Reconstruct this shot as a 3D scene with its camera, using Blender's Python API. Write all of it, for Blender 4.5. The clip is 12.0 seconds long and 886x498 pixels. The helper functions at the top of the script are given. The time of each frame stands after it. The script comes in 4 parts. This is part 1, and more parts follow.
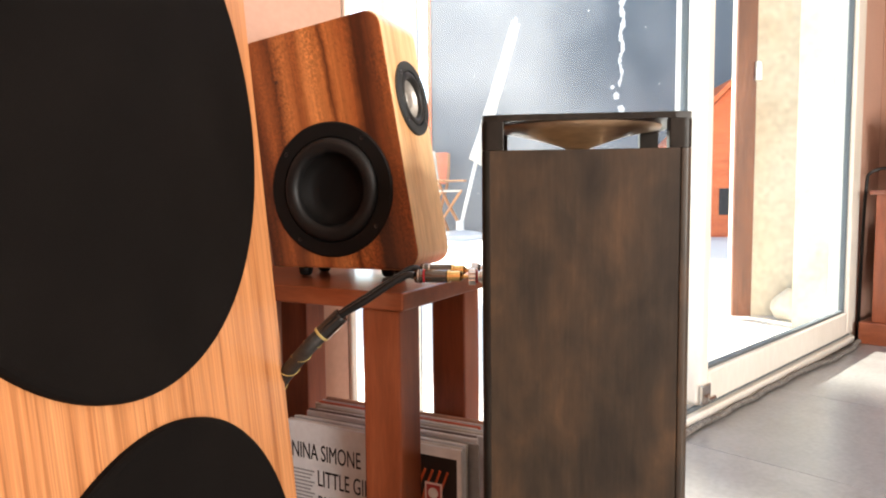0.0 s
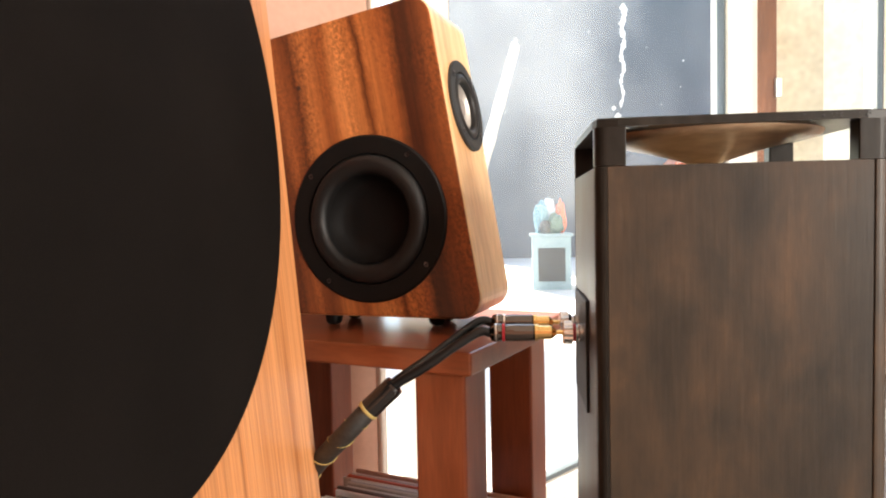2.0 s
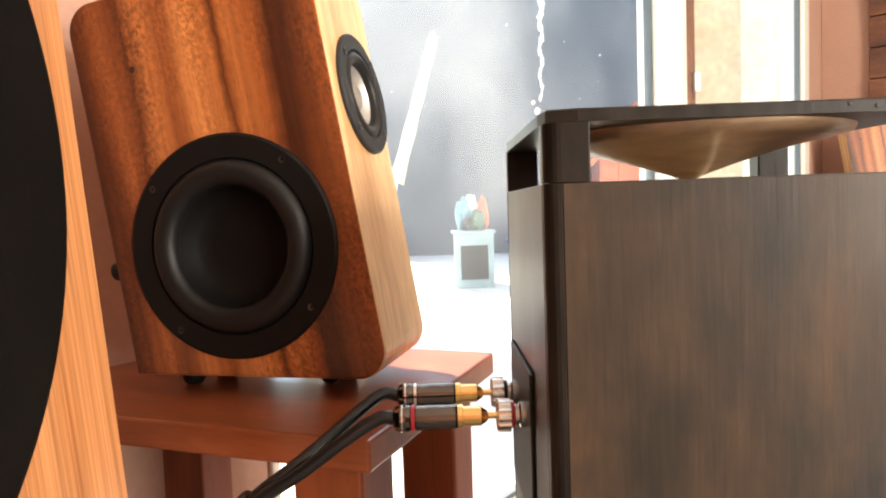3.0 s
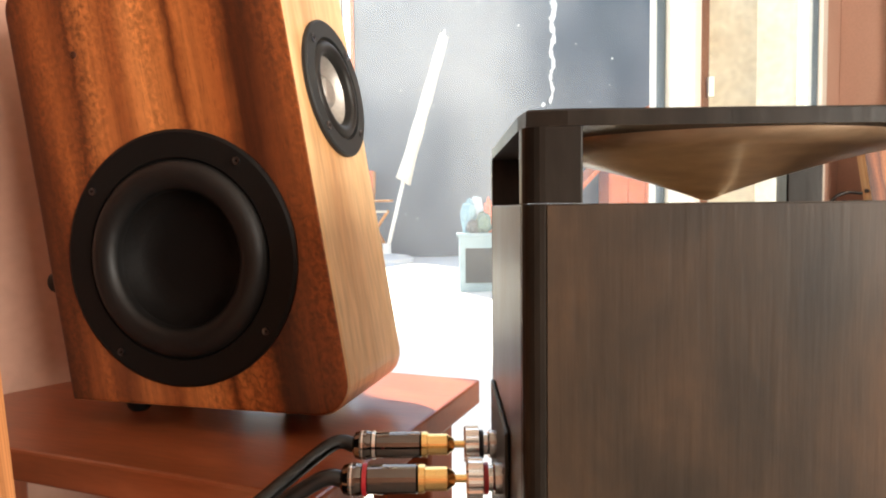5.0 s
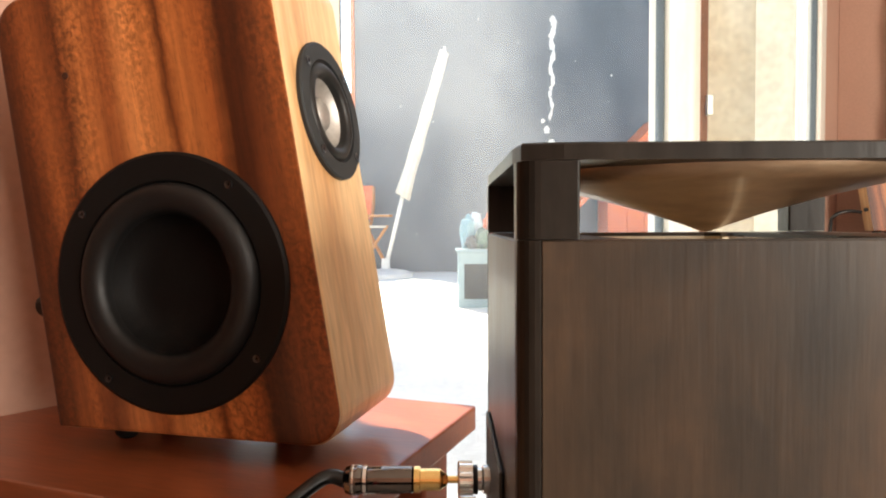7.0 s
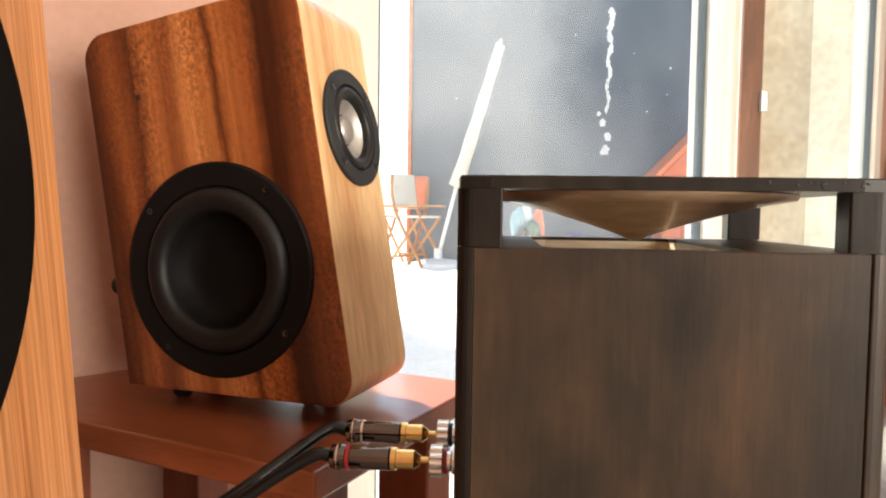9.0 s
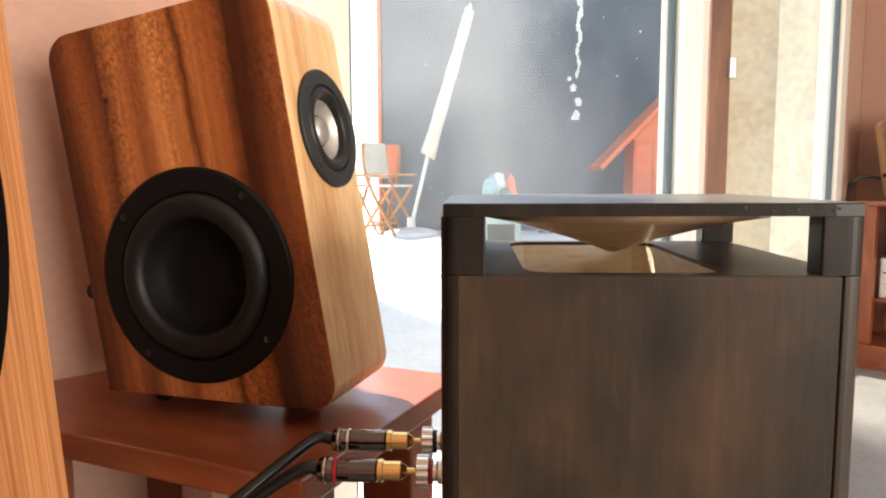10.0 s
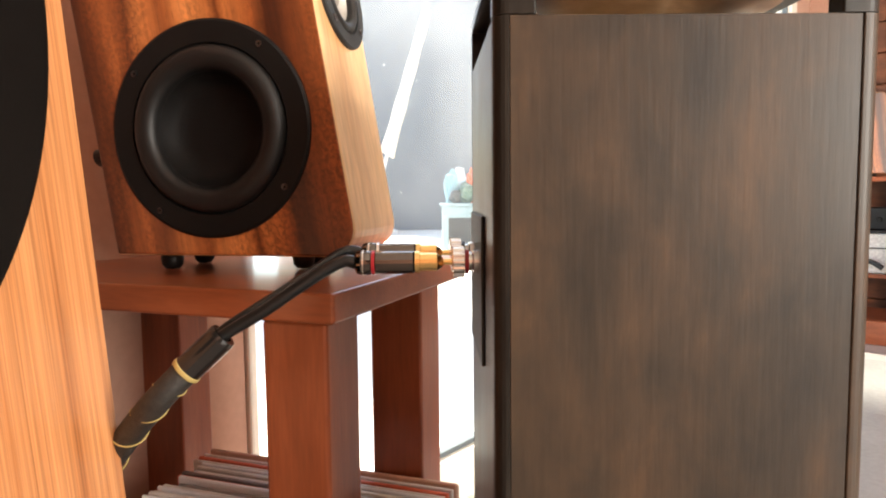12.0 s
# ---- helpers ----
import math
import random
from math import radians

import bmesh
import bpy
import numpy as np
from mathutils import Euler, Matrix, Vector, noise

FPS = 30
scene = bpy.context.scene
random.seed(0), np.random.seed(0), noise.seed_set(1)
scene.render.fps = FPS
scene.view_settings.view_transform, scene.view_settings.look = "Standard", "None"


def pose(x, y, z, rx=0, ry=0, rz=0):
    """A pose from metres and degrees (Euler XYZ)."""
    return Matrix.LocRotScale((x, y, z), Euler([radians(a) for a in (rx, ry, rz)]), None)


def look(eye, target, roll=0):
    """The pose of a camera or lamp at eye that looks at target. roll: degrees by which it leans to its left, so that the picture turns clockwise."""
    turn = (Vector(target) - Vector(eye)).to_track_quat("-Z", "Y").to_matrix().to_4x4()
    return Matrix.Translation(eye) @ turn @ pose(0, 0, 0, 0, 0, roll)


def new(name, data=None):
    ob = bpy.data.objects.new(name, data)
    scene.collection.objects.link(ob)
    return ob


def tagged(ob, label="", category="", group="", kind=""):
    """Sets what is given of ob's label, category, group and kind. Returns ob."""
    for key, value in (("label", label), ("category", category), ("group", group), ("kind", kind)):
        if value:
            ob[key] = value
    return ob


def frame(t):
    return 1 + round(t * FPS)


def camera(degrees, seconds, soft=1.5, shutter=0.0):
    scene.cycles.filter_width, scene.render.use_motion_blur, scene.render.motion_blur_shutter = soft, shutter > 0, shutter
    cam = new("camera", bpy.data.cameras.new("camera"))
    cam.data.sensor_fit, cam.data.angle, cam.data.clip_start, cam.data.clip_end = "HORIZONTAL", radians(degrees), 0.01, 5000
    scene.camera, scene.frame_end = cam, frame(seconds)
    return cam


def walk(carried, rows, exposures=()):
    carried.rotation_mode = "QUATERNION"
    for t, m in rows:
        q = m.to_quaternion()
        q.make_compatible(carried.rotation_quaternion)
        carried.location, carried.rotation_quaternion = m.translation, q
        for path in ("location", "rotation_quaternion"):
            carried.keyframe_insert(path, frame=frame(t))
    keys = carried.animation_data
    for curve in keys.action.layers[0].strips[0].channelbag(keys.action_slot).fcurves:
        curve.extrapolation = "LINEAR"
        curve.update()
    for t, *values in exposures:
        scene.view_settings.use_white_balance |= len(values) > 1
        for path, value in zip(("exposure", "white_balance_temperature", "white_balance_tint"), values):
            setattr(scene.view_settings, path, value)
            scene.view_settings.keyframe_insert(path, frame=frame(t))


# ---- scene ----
cam = camera(65.1, 12.0, 2.0)
PATH = [
    (0, (0.158, 0.049, 0.788), (-0.071, 2.029, 0.625), -0.6),
    (0.5, (0.161, 0.062, 0.781), (-0.056, 2.042, 0.604), -1.1),
    (1, (0.158, 0.086, 0.779), (0.037, 2.075, 0.609), -0.9),
    (1.2, (0.15, 0.091, 0.78), (0.023, 2.079, 0.605), -0.8),
    (1.5, (0.115, 0.154, 0.796), (-0.049, 2.142, 0.651), -1.9),
    (2, (0.048, 0.246, 0.796), (-0.162, 2.233, 0.7), -1.2),
    (2.5, (0.053, 0.37, 0.813), (0.008, 2.368, 0.724), -2.0),
    (3, (0.056, 0.453, 0.822), (0.067, 2.45, 0.704), -2.0),
    (3.5, (0.071, 0.505, 0.825), (0.135, 2.495, 0.642), -2.9),
    (3.6, (0.079, 0.512, 0.817), (0.111, 2.507, 0.68), -2.4),
    (5.3, (0.081, 0.546, 0.833), (0.046, 2.543, 0.727), 0.4),
    (5.5, (0.076, 0.558, 0.833), (0.012, 2.555, 0.752), 1.6),
    (6, (0.076, 0.564, 0.849), (0.075, 2.563, 0.779), 1.4),
    (6.5, (0.081, 0.563, 0.852), (0.121, 2.56, 0.766), -0.9),
    (7, (0.084, 0.544, 0.84), (0.076, 2.542, 0.765), -0.3),
    (9, (0.137, 0.447, 0.851), (-0.033, 2.437, 0.747), 0.8),
    (9.5, (0.138, 0.447, 0.854), (-0.003, 2.439, 0.739), 0.9),
    (10, (0.131, 0.446, 0.885), (0.04, 2.434, 0.682), -0.2),
    (10.3, (0.123, 0.437, 0.896), (0.018, 2.425, 0.707), -0.7),
    (10.5, (0.123, 0.437, 0.896), (0.023, 2.425, 0.699), -0.7),
    (11, (0.114, 0.429, 0.856), (0.045, 2.422, 0.697), -0.8),
    (11.5, (0.097, 0.427, 0.795), (0.111, 2.421, 0.645), -0.1),
    (12, (0.075, 0.415, 0.734), (0.113, 2.407, 0.565), -0.6),
]
walk(cam, [(t, look(eye, target, roll)) for t, eye, target, roll in PATH], [(0, 1.93, 6700, 10), (2, 1.95, 6900, 10), (3, 2.02, 7100, 10), (3.7, 2.0, 7100, 10), (5.3, 1.78, 7100, 10), (9, 1.57, 7100, 10), (10.5, 1.48, 6900, 10), (11, 1.55, 6900, 10), (11.5, 1.75, 7000, 10), (12, 2.12, 7000, 10)])

# ---- world, sun, daylight ----
SUN_FROM = Vector((-0.636, 0.771, 1.1)).normalized()      # towards the sun
world = bpy.data.worlds.new("daylight")
scene.world = world
world.use_nodes = True
wn = world.node_tree
sky = wn.nodes.new("ShaderNodeTexSky")
sky.sky_type, sky.sun_disc = "NISHITA", False
sky.sun_elevation = math.asin(SUN_FROM.z)
sky.sun_rotation = math.atan2(SUN_FROM.x, SUN_FROM.y)
wn.links.new(sky.outputs[0], wn.nodes["Background"].inputs[0])
wn.nodes["Background"].inputs[1].default_value = 0.15
sun = new("sun", bpy.data.lights.new("sun", "SUN"))
sun.data.energy, sun.data.angle, sun.data.color = 5.0, radians(1.8), (1.0, 0.93, 0.82)
sun.matrix_world = look((0, 0, 8), Vector((0, 0, 8)) - SUN_FROM)

# the window wall's frame: x along the wall, y outwards, z up
L = pose(0.695, 2.405, 0, 0, 0, math.degrees(math.atan2(0.778, 0.628)))
X0, X1, YIN, TOP = -4.2, 2.25, -4.6, 2.95          # the room in that frame
OPEN0, OPEN1, OPENZ = -1.34, 1.87, 2.70            # the glazed opening


def daylight(name, at, size_x, size_y, watts, color):
    lamp = new(name, bpy.data.lights.new(name, "AREA"))
    lamp.data.shape, lamp.data.size, lamp.data.size_y = "RECTANGLE", size_x, size_y
    lamp.data.energy, lamp.data.color = watts, color
    lamp.matrix_world = at
    return lamp


# sky light in the opening behind the camera
daylight("rear_window_daylight", L @ pose(-1.6, YIN - 0.02, 1.35, -90, 0, 0) @ pose(0, 0, 0, 180, 0, 0), 2.6, 1.9, 76, (1.0, 0.93, 0.86))


# ---- materials ----
def mat(name, base=(0.8, 0.8, 0.8), rough=0.5, metal=0.0, coat=0.0, spec=0.5):
    m = bpy.data.materials.new(name)
    m.use_nodes = True
    b = m.node_tree.nodes["Principled BSDF"]
    b.inputs["Base Color"].default_value = (*base, 1)
    b.inputs["Roughness"].default_value = rough
    b.inputs["Metallic"].default_value = metal
    b.inputs["Coat Weight"].default_value = coat
    b.inputs["Coat Roughness"].default_value = 0.15
    b.inputs["Specular IOR Level"].default_value = spec
    return m


def grain(m, scale=(10, 10, 10), ramp=((0.3, (0.2, 0.2, 0.2)), (0.7, (0.3, 0.3, 0.3))), detail=6.0, rough=0.55, distort=0.0,
          bump=0.1, fine=(80, 80, 80), fine_amount=0.3, rough_span=(0.0, 0.0), turn=(0, 0, 0), size=1.0, bump_far=0.002):
    """Two-scale procedural colour and relief on an existing material, in the object's own coordinates."""
    nt = m.node_tree
    N, K = nt.nodes, nt.links
    b = N["Principled BSDF"]
    co = N.new("ShaderNodeTexCoord")
    rnd = N.new("ShaderNodeObjectInfo")
    off = N.new("ShaderNodeVectorMath")
    off.operation = "MULTIPLY_ADD"
    off.inputs[1].default_value = (7.3, 5.1, 3.7)
    K.new(rnd.outputs["Random"], off.inputs[0])
    K.new(co.outputs["Object"], off.inputs[2])
    tn = N.new("ShaderNodeMapping")
    tn.inputs["Rotation"].default_value = [radians(a) for a in turn]
    K.new(off.outputs[0], tn.inputs["Vector"])
    m1 = N.new("ShaderNodeMapping")
    m1.inputs["Scale"].default_value = scale
    K.new(tn.outputs[0], m1.inputs["Vector"])
    n1 = N.new("ShaderNodeTexNoise")
    n1.inputs["Scale"].default_value, n1.inputs["Detail"].default_value = size, detail
    n1.inputs["Roughness"].default_value, n1.inputs["Distortion"].default_value = rough, distort
    K.new(m1.outputs[0], n1.inputs["Vector"])
    r = N.new("ShaderNodeValToRGB")
    el = r.color_ramp.elements
    while len(el) < len(ramp):
        el.new(0.5)
    for e, (p, c) in zip(el, ramp):
        e.position, e.color = p, (*c, 1)
    K.new(n1.outputs["Fac"], r.inputs["Fac"])
    m2 = N.new("ShaderNodeMapping")
    m2.inputs["Scale"].default_value = fine
    K.new(tn.outputs[0], m2.inputs["Vector"])
    n2 = N.new("ShaderNodeTexNoise")
    n2.inputs["Scale"].default_value, n2.inputs["Detail"].default_value = 1.0, 4.0
    K.new(m2.outputs[0], n2.inputs["Vector"])
    mr = N.new("ShaderNodeMapRange")
    mr.inputs["From Min"].default_value, mr.inputs["From Max"].default_value = 0.3, 0.7
    mr.inputs["To Min"].default_value, mr.inputs["To Max"].default_value = 1 - fine_amount, 1 + fine_amount * 0.4
    K.new(n2.outputs["Fac"], mr.inputs["Value"])
    mx = N.new("ShaderNodeVectorMath")
    mx.operation = "SCALE"
    K.new(r.outputs["Color"], mx.inputs[0])
    K.new(mr.outputs[0], mx.inputs["Scale"])
    K.new(mx.outputs[0], b.inputs["Base Color"])
    bp = N.new("ShaderNodeBump")
    bp.inputs["Strength"].default_value, bp.inputs["Distance"].default_value = bump, bump_far
    K.new(n2.outputs["Fac"], bp.inputs["Height"])
    K.new(bp.outputs[0], b.inputs["Normal"])
    if rough_span[1] > 0:
        rr = N.new("ShaderNodeMapRange")
        rr.inputs["To Min"].default_value, rr.inputs["To Max"].default_value = rough_span
        K.new(n1.outputs["Fac"], rr.inputs["Value"])
        K.new(rr.outputs[0], b.inputs["Roughness"])
    return m



def figured_wood(name):
    """Hardwood cut on the quarter: broad dark and light bands along the tilted grain, thin streaks, rippled flecks and short pores."""
    m = mat(name, rough=0.38, coat=0.12)
    nt = m.node_tree
    N, K = nt.nodes, nt.links
    b = N["Principled BSDF"]
    co = N.new("ShaderNodeTexCoord")

    def noise_at(scale, detail=3.0, distort=0.0, lean=9.9):
        tn, mp, no = N.new("ShaderNodeMapping"), N.new("ShaderNodeMapping"), N.new("ShaderNodeTexNoise")
        tn.inputs["Rotation"].default_value = (0, radians(lean), 0)
        mp.inputs["Scale"].default_value = scale
        no.inputs["Scale"].default_value, no.inputs["Detail"].default_value, no.inputs["Distortion"].default_value = 1.0, detail, distort
        K.new(co.outputs["Object"], tn.inputs["Vector"])
        K.new(tn.outputs[0], mp.inputs["Vector"])
        K.new(mp.outputs[0], no.inputs["Vector"])
        return no.outputs["Fac"]

    def calc(op, a, c, clamp=False):
        q = N.new("ShaderNodeMath")
        q.operation, q.use_clamp = op, clamp
        for k, v in enumerate((a, c)):
            if isinstance(v, (int, float)):
                q.inputs[k].default_value = v
            else:
                K.new(v, q.inputs[k])
        return q.outputs[0]

    def spread(fac, lo, hi, to_lo, to_hi):
        r = N.new("ShaderNodeMapRange")
        for key, v in (("From Min", lo), ("From Max", hi), ("To Min", to_lo), ("To Max", to_hi)):
            r.inputs[key].default_value = v
        K.new(fac, r.inputs["Value"])
        return r.outputs[0]

    # bands across the board, wandering a little along the grain
    sep = N.new("ShaderNodeSeparateXYZ")
    K.new(co.outputs["Object"], sep.inputs[0])
    across = calc("ADD", sep.outputs["X"], calc("MULTIPLY", calc("SUBTRACT", sep.outputs["Z"], 0.022), 0.172))
    wander = calc("MULTIPLY", calc("SUBTRACT", noise_at((14, 14, 3.5), 2, 0.3), 0.5), 0.045)
    ripple = calc("MULTIPLY", calc("SUBTRACT", noise_at((70, 70, 60), 2), 0.5), 0.010)
    pos = spread(calc("ADD", calc("ADD", across, wander), ripple), -0.125, 0.160, 0.0, 1.0)
    ramp = N.new("ShaderNodeValToRGB")
    dark, brown, mid, light, gold_ = (0.058, 0.0130, 0.0045), (0.135, 0.033, 0.0098), (0.30, 0.082, 0.0230), (0.47, 0.150, 0.0435), (0.60, 0.218, 0.0690)
    stops = ((0.0, brown), (0.07, dark), (0.13, brown), (0.20, mid), (0.27, brown), (0.33, light), (0.42, mid), (0.50, gold_), (0.575, light), (0.605, brown), (0.64, light), (0.72, mid), (0.775, dark), (0.84, dark), (0.89, brown), (0.95, mid), (1.0, brown))
    el = ramp.color_ramp.elements
    while len(el) < len(stops):
        el.new(0.5)
    for e, (p, c) in zip(el, stops):
        e.position, e.color = p, (*c, 1)
    K.new(pos, ramp.inputs["Fac"])
    streak = spread(noise_at((150, 60, 2.2), 4, 0.3), 0.34, 0.62, 0.80, 1.10)
    fleck = spread(noise_at((240, 120, 190), 2, 0.6, 32), 0.36, 0.64, 0.76, 1.20)
    patch = noise_at((22, 12, 6), 2)
    fleck = calc("ADD", 1.0, calc("MULTIPLY", calc("SUBTRACT", fleck, 1.0), spread(patch, 0.4, 0.62, 0.2, 1.6)))
    pore = spread(noise_at((900, 300, 70), 2), 0.34, 0.44, 0.74, 1.0)
    tone = calc("MULTIPLY", calc("MULTIPLY", streak, fleck), pore)
    mx = N.new("ShaderNodeVectorMath")
    mx.operation = "SCALE"
    K.new(ramp.outputs["Color"], mx.inputs[0])
    K.new(tone, mx.inputs["Scale"])
    K.new(mx.outputs[0], b.inputs["Base Color"])
    K.new(spread(streak, 0.6, 1.1, 0.48, 0.32), b.inputs["Roughness"])
    bp = N.new("ShaderNodeBump")
    bp.inputs["Strength"].default_value, bp.inputs["Distance"].default_value = 0.12, 0.0012
    K.new(pore, bp.inputs["Height"])
    K.new(bp.outputs[0], b.inputs["Normal"])
    return m


heart = figured_wood("figured_heartwood")
sap = grain(mat("sapwood", rough=0.4, coat=0.08), (5, 24, 1.0), ((0.30, (0.58, 0.31, 0.135)), (0.42, (0.74, 0.47, 0.235)), (0.7, (0.82, 0.58, 0.33))),
            4, 0.5, 0.5, 0.08, (70, 200, 30), 0.2, (0.32, 0.5), turn=(0, 10, 0))
oak = grain(mat("oak_veneer", rough=0.45), (95, 1.1, 8), ((0.32, (0.33, 0.112, 0.036)), (0.43, (0.48, 0.188, 0.066)), (0.58, (0.56, 0.232, 0.087)), (0.74, (0.61, 0.270, 0.107))),
            5, 0.6, 0.15, 0.14, (620, 7, 120), 0.36, (0.42, 0.64), bump_far=0.0006)
cloth = grain(mat("grille_cloth", rough=0.95, spec=0.08), (9, 9, 9), ((0.3, (0.0040, 0.0028, 0.0023)), (0.7, (0.0064, 0.0047, 0.0039))), 5, 0.6, 0, 0.25, (1400, 1400, 1400), 0.5, bump_far=0.0006)
stain = grain(mat("dark_stained_wood", rough=0.40, coat=0.06, spec=0.25), (19, 19, 9.0), ((0.30, (0.0215, 0.0165, 0.0130)), (0.45, (0.0350, 0.0245, 0.0165)), (0.57, (0.0520, 0.0320, 0.0190)), (0.72, (0.0880, 0.0480, 0.0245))),
              6, 0.58, 0.3, 0.16, (330, 330, 22), 0.15, (0.32, 0.54), bump_far=0.0008)
stain_edge = grain(mat("black_stained_edge", rough=0.42, spec=0.16), (18, 18, 5), ((0.3, (0.014, 0.0120, 0.0105)), (0.7, (0.030, 0.025, 0.020))), 6, 0.6, 0.5, 0.2, (140, 140, 30), 0.3, (0.26, 0.42), bump_far=0.001)
stain_top = grain(mat("satin_black_top", rough=0.40, coat=0.7, spec=0.7), (18, 18, 5), ((0.3, (0.016, 0.014, 0.0125)), (0.7, (0.034, 0.029, 0.024))), 6, 0.6, 0.5, 0.04, (140, 30, 140), 0.3, (0.34, 0.46), bump_far=0.0006)
stain_top.node_tree.nodes["Principled BSDF"].inputs["Coat Roughness"].default_value = 0.32
plywood = grain(mat("pale_plywood", rough=0.6), (6, 6, 60), ((0.3, (0.84, 0.69, 0.50)), (0.7, (0.90, 0.78, 0.60))), 4, 0.5, 0, 0.1, (60, 60, 300), 0.15)
bronze = grain(mat("varnished_bronze_cone", rough=0.4, metal=0.45, coat=0.3), (10, 10, 40), ((0.3, (0.33, 0.21, 0.125)), (0.55, (0.48, 0.33, 0.21)), (0.75, (0.58, 0.43, 0.30))),
               5, 0.6, 1.0, 0.05, (50, 50, 260), 0.2, (0.30, 0.46))
redwood = grain(mat("red_brown_stain", rough=0.4, coat=0.35), (8, 30, 30), ((0.3, (0.20, 0.050, 0.018)), (0.55, (0.28, 0.073, 0.028)), (0.75, (0.35, 0.100, 0.041))), 5, 0.5, 0.3, 0.06, (40, 260, 260), 0.15, (0.28, 0.42))
redwood_v = grain(mat("red_brown_stain_upright", rough=0.42), (30, 30, 5), ((0.3, (0.20, 0.050, 0.018)), (0.55, (0.28, 0.073, 0.028)), (0.75, (0.35, 0.100, 0.041))), 5, 0.5, 0.3, 0.06, (260, 260, 30), 0.15, (0.25, 0.40))
rubber = mat("black_rubber", (0.0085, 0.0080, 0.0078), 0.46, spec=0.36)
frame_black = mat("black_driver_frame", (0.006, 0.0057, 0.0055), 0.5, spec=0.2)
cone_black = grain(mat("paper_cone", rough=0.6, spec=0.15), (30, 30, 30), ((0.3, (0.0045, 0.004, 0.004)), (0.7, (0.008, 0.007, 0.0065))), 5, 0.5, 0, 0.15, (500, 500, 500), 0.3)
plate_grey = mat("charcoal_plate", (0.022, 0.024, 0.025), 0.55, spec=0.25)
silver = grain(mat("brushed_aluminium", rough=0.46, metal=0.8), (40, 40, 40), ((0.3, (0.42, 0.40, 0.37)), (0.7, (0.55, 0.53, 0.5))), 3, 0.5, 0, 0.04, (300, 300, 300), 0.1)
screw_steel = mat("dark_screw_steel", (0.13, 0.13, 0.135), 0.32, 1.0)
gold = mat("gold_plate", (0.83, 0.56, 0.22), 0.24, 1.0)
nickel = mat("nickel", (0.72, 0.68, 0.63), 0.2, 1.0)
gunmetal = mat("black_chrome", (0.14, 0.12, 0.105), 0.05, 1.0)
pvc = mat("black_cable_jacket", (0.006, 0.006, 0.006), 0.28, spec=0.4)
sleeve_mat = grain(mat("braided_sleeve", rough=0.6), (200, 200, 200), ((0.3, (0.010, 0.0085, 0.007)), (0.7, (0.028, 0.023, 0.019))), 2, 0.5, 0, 0.3, (900, 900, 900), 0.5)
gold_thread = mat("gold_thread", (0.50, 0.38, 0.14), 0.45, 0.4)
red_ring = mat("red_plastic", (0.45, 0.02, 0.03), 0.35)
salmon = grain(mat("salmon_plaster", rough=0.85), (1.2, 1.2, 1.2), ((0.3, (0.455, 0.272, 0.203)), (0.7, (0.515, 0.312, 0.238))), 5, 0.6, 0, 0.12, (90, 90, 90), 0.06)
ceiling_white = grain(mat("ceiling_paint", rough=0.9), (1.5, 1.5, 1.5), ((0.3, (0.76, 0.73, 0.69)), (0.7, (0.82, 0.79, 0.75))), 4, 0.6, 0, 0.08, (80, 80, 80), 0.04)
tile = grain(mat("grey_floor_tile", rough=0.25), (2.2, 2.2, 2.2), ((0.3, (0.22, 0.215, 0.21)), (0.7, (0.285, 0.28, 0.27))), 6, 0.65, 0.3, 0.03, (60, 60, 60), 0.1, (0.16, 0.32))
grout = grain(mat("grout", rough=0.9), (20, 20, 20), ((0.3, (0.15, 0.14, 0.13)), (0.7, (0.22, 0.21, 0.2))))
upvc = grain(mat("cream_white_frame", rough=0.35), (3, 3, 3), ((0.3, (0.76, 0.72, 0.64)), (0.7, (0.82, 0.79, 0.72))), 4, 0.5, 0, 0.03, (60, 60, 20), 0.05)
gasket = mat("grey_gasket", (0.10, 0.12, 0.13), 0.6)
rope_mat = grain(mat("grey_rope", rough=0.9), (60, 60, 60), ((0.3, (0.12, 0.11, 0.10)), (0.7, (0.24, 0.22, 0.2))), 3, 0.5, 0, 0.4, (400, 400, 400), 0.5)
slate_wall = grain(mat("slate_blue_render", rough=0.9), (0.7, 0.7, 0.5), ((0.3, (0.085, 0.103, 0.128)), (0.55, (0.115, 0.133, 0.16)), (0.75, (0.17, 0.19, 0.215))), 7, 0.65, 0.4, 0.03, (22, 22, 12), 0.06, bump_far=0.004)
white_stain = grain(mat("white_lime_stain", rough=0.9), (20, 20, 8), ((0.3, (0.55, 0.56, 0.57)), (0.7, (0.82, 0.82, 0.82))), 5)
beige_wall = grain(mat("beige_render", rough=0.9), (1.6, 1.6, 1.1), ((0.28, (0.66, 0.54, 0.40)), (0.5, (0.82, 0.75, 0.62)), (0.7, (0.88, 0.83, 0.73))), 7, 0.7, 0.5, 0.35, (30, 30, 30), 0.15, bump_far=0.01)
paving = grain(mat("pale_paving", rough=0.85), (1.5, 1.5, 1.5), ((0.3, (0.74, 0.70, 0.63)), (0.7, (0.84, 0.81, 0.74))), 6, 0.6, 0, 0.2, (40, 40, 40), 0.15)
shutter_brown = grain(mat("brown_shutter_wood", rough=0.5), (20, 20, 2), ((0.3, (0.13, 0.045, 0.022)), (0.7, (0.24, 0.085, 0.04))), 5, 0.6, 0, 0.15, (160, 160, 12), 0.3)
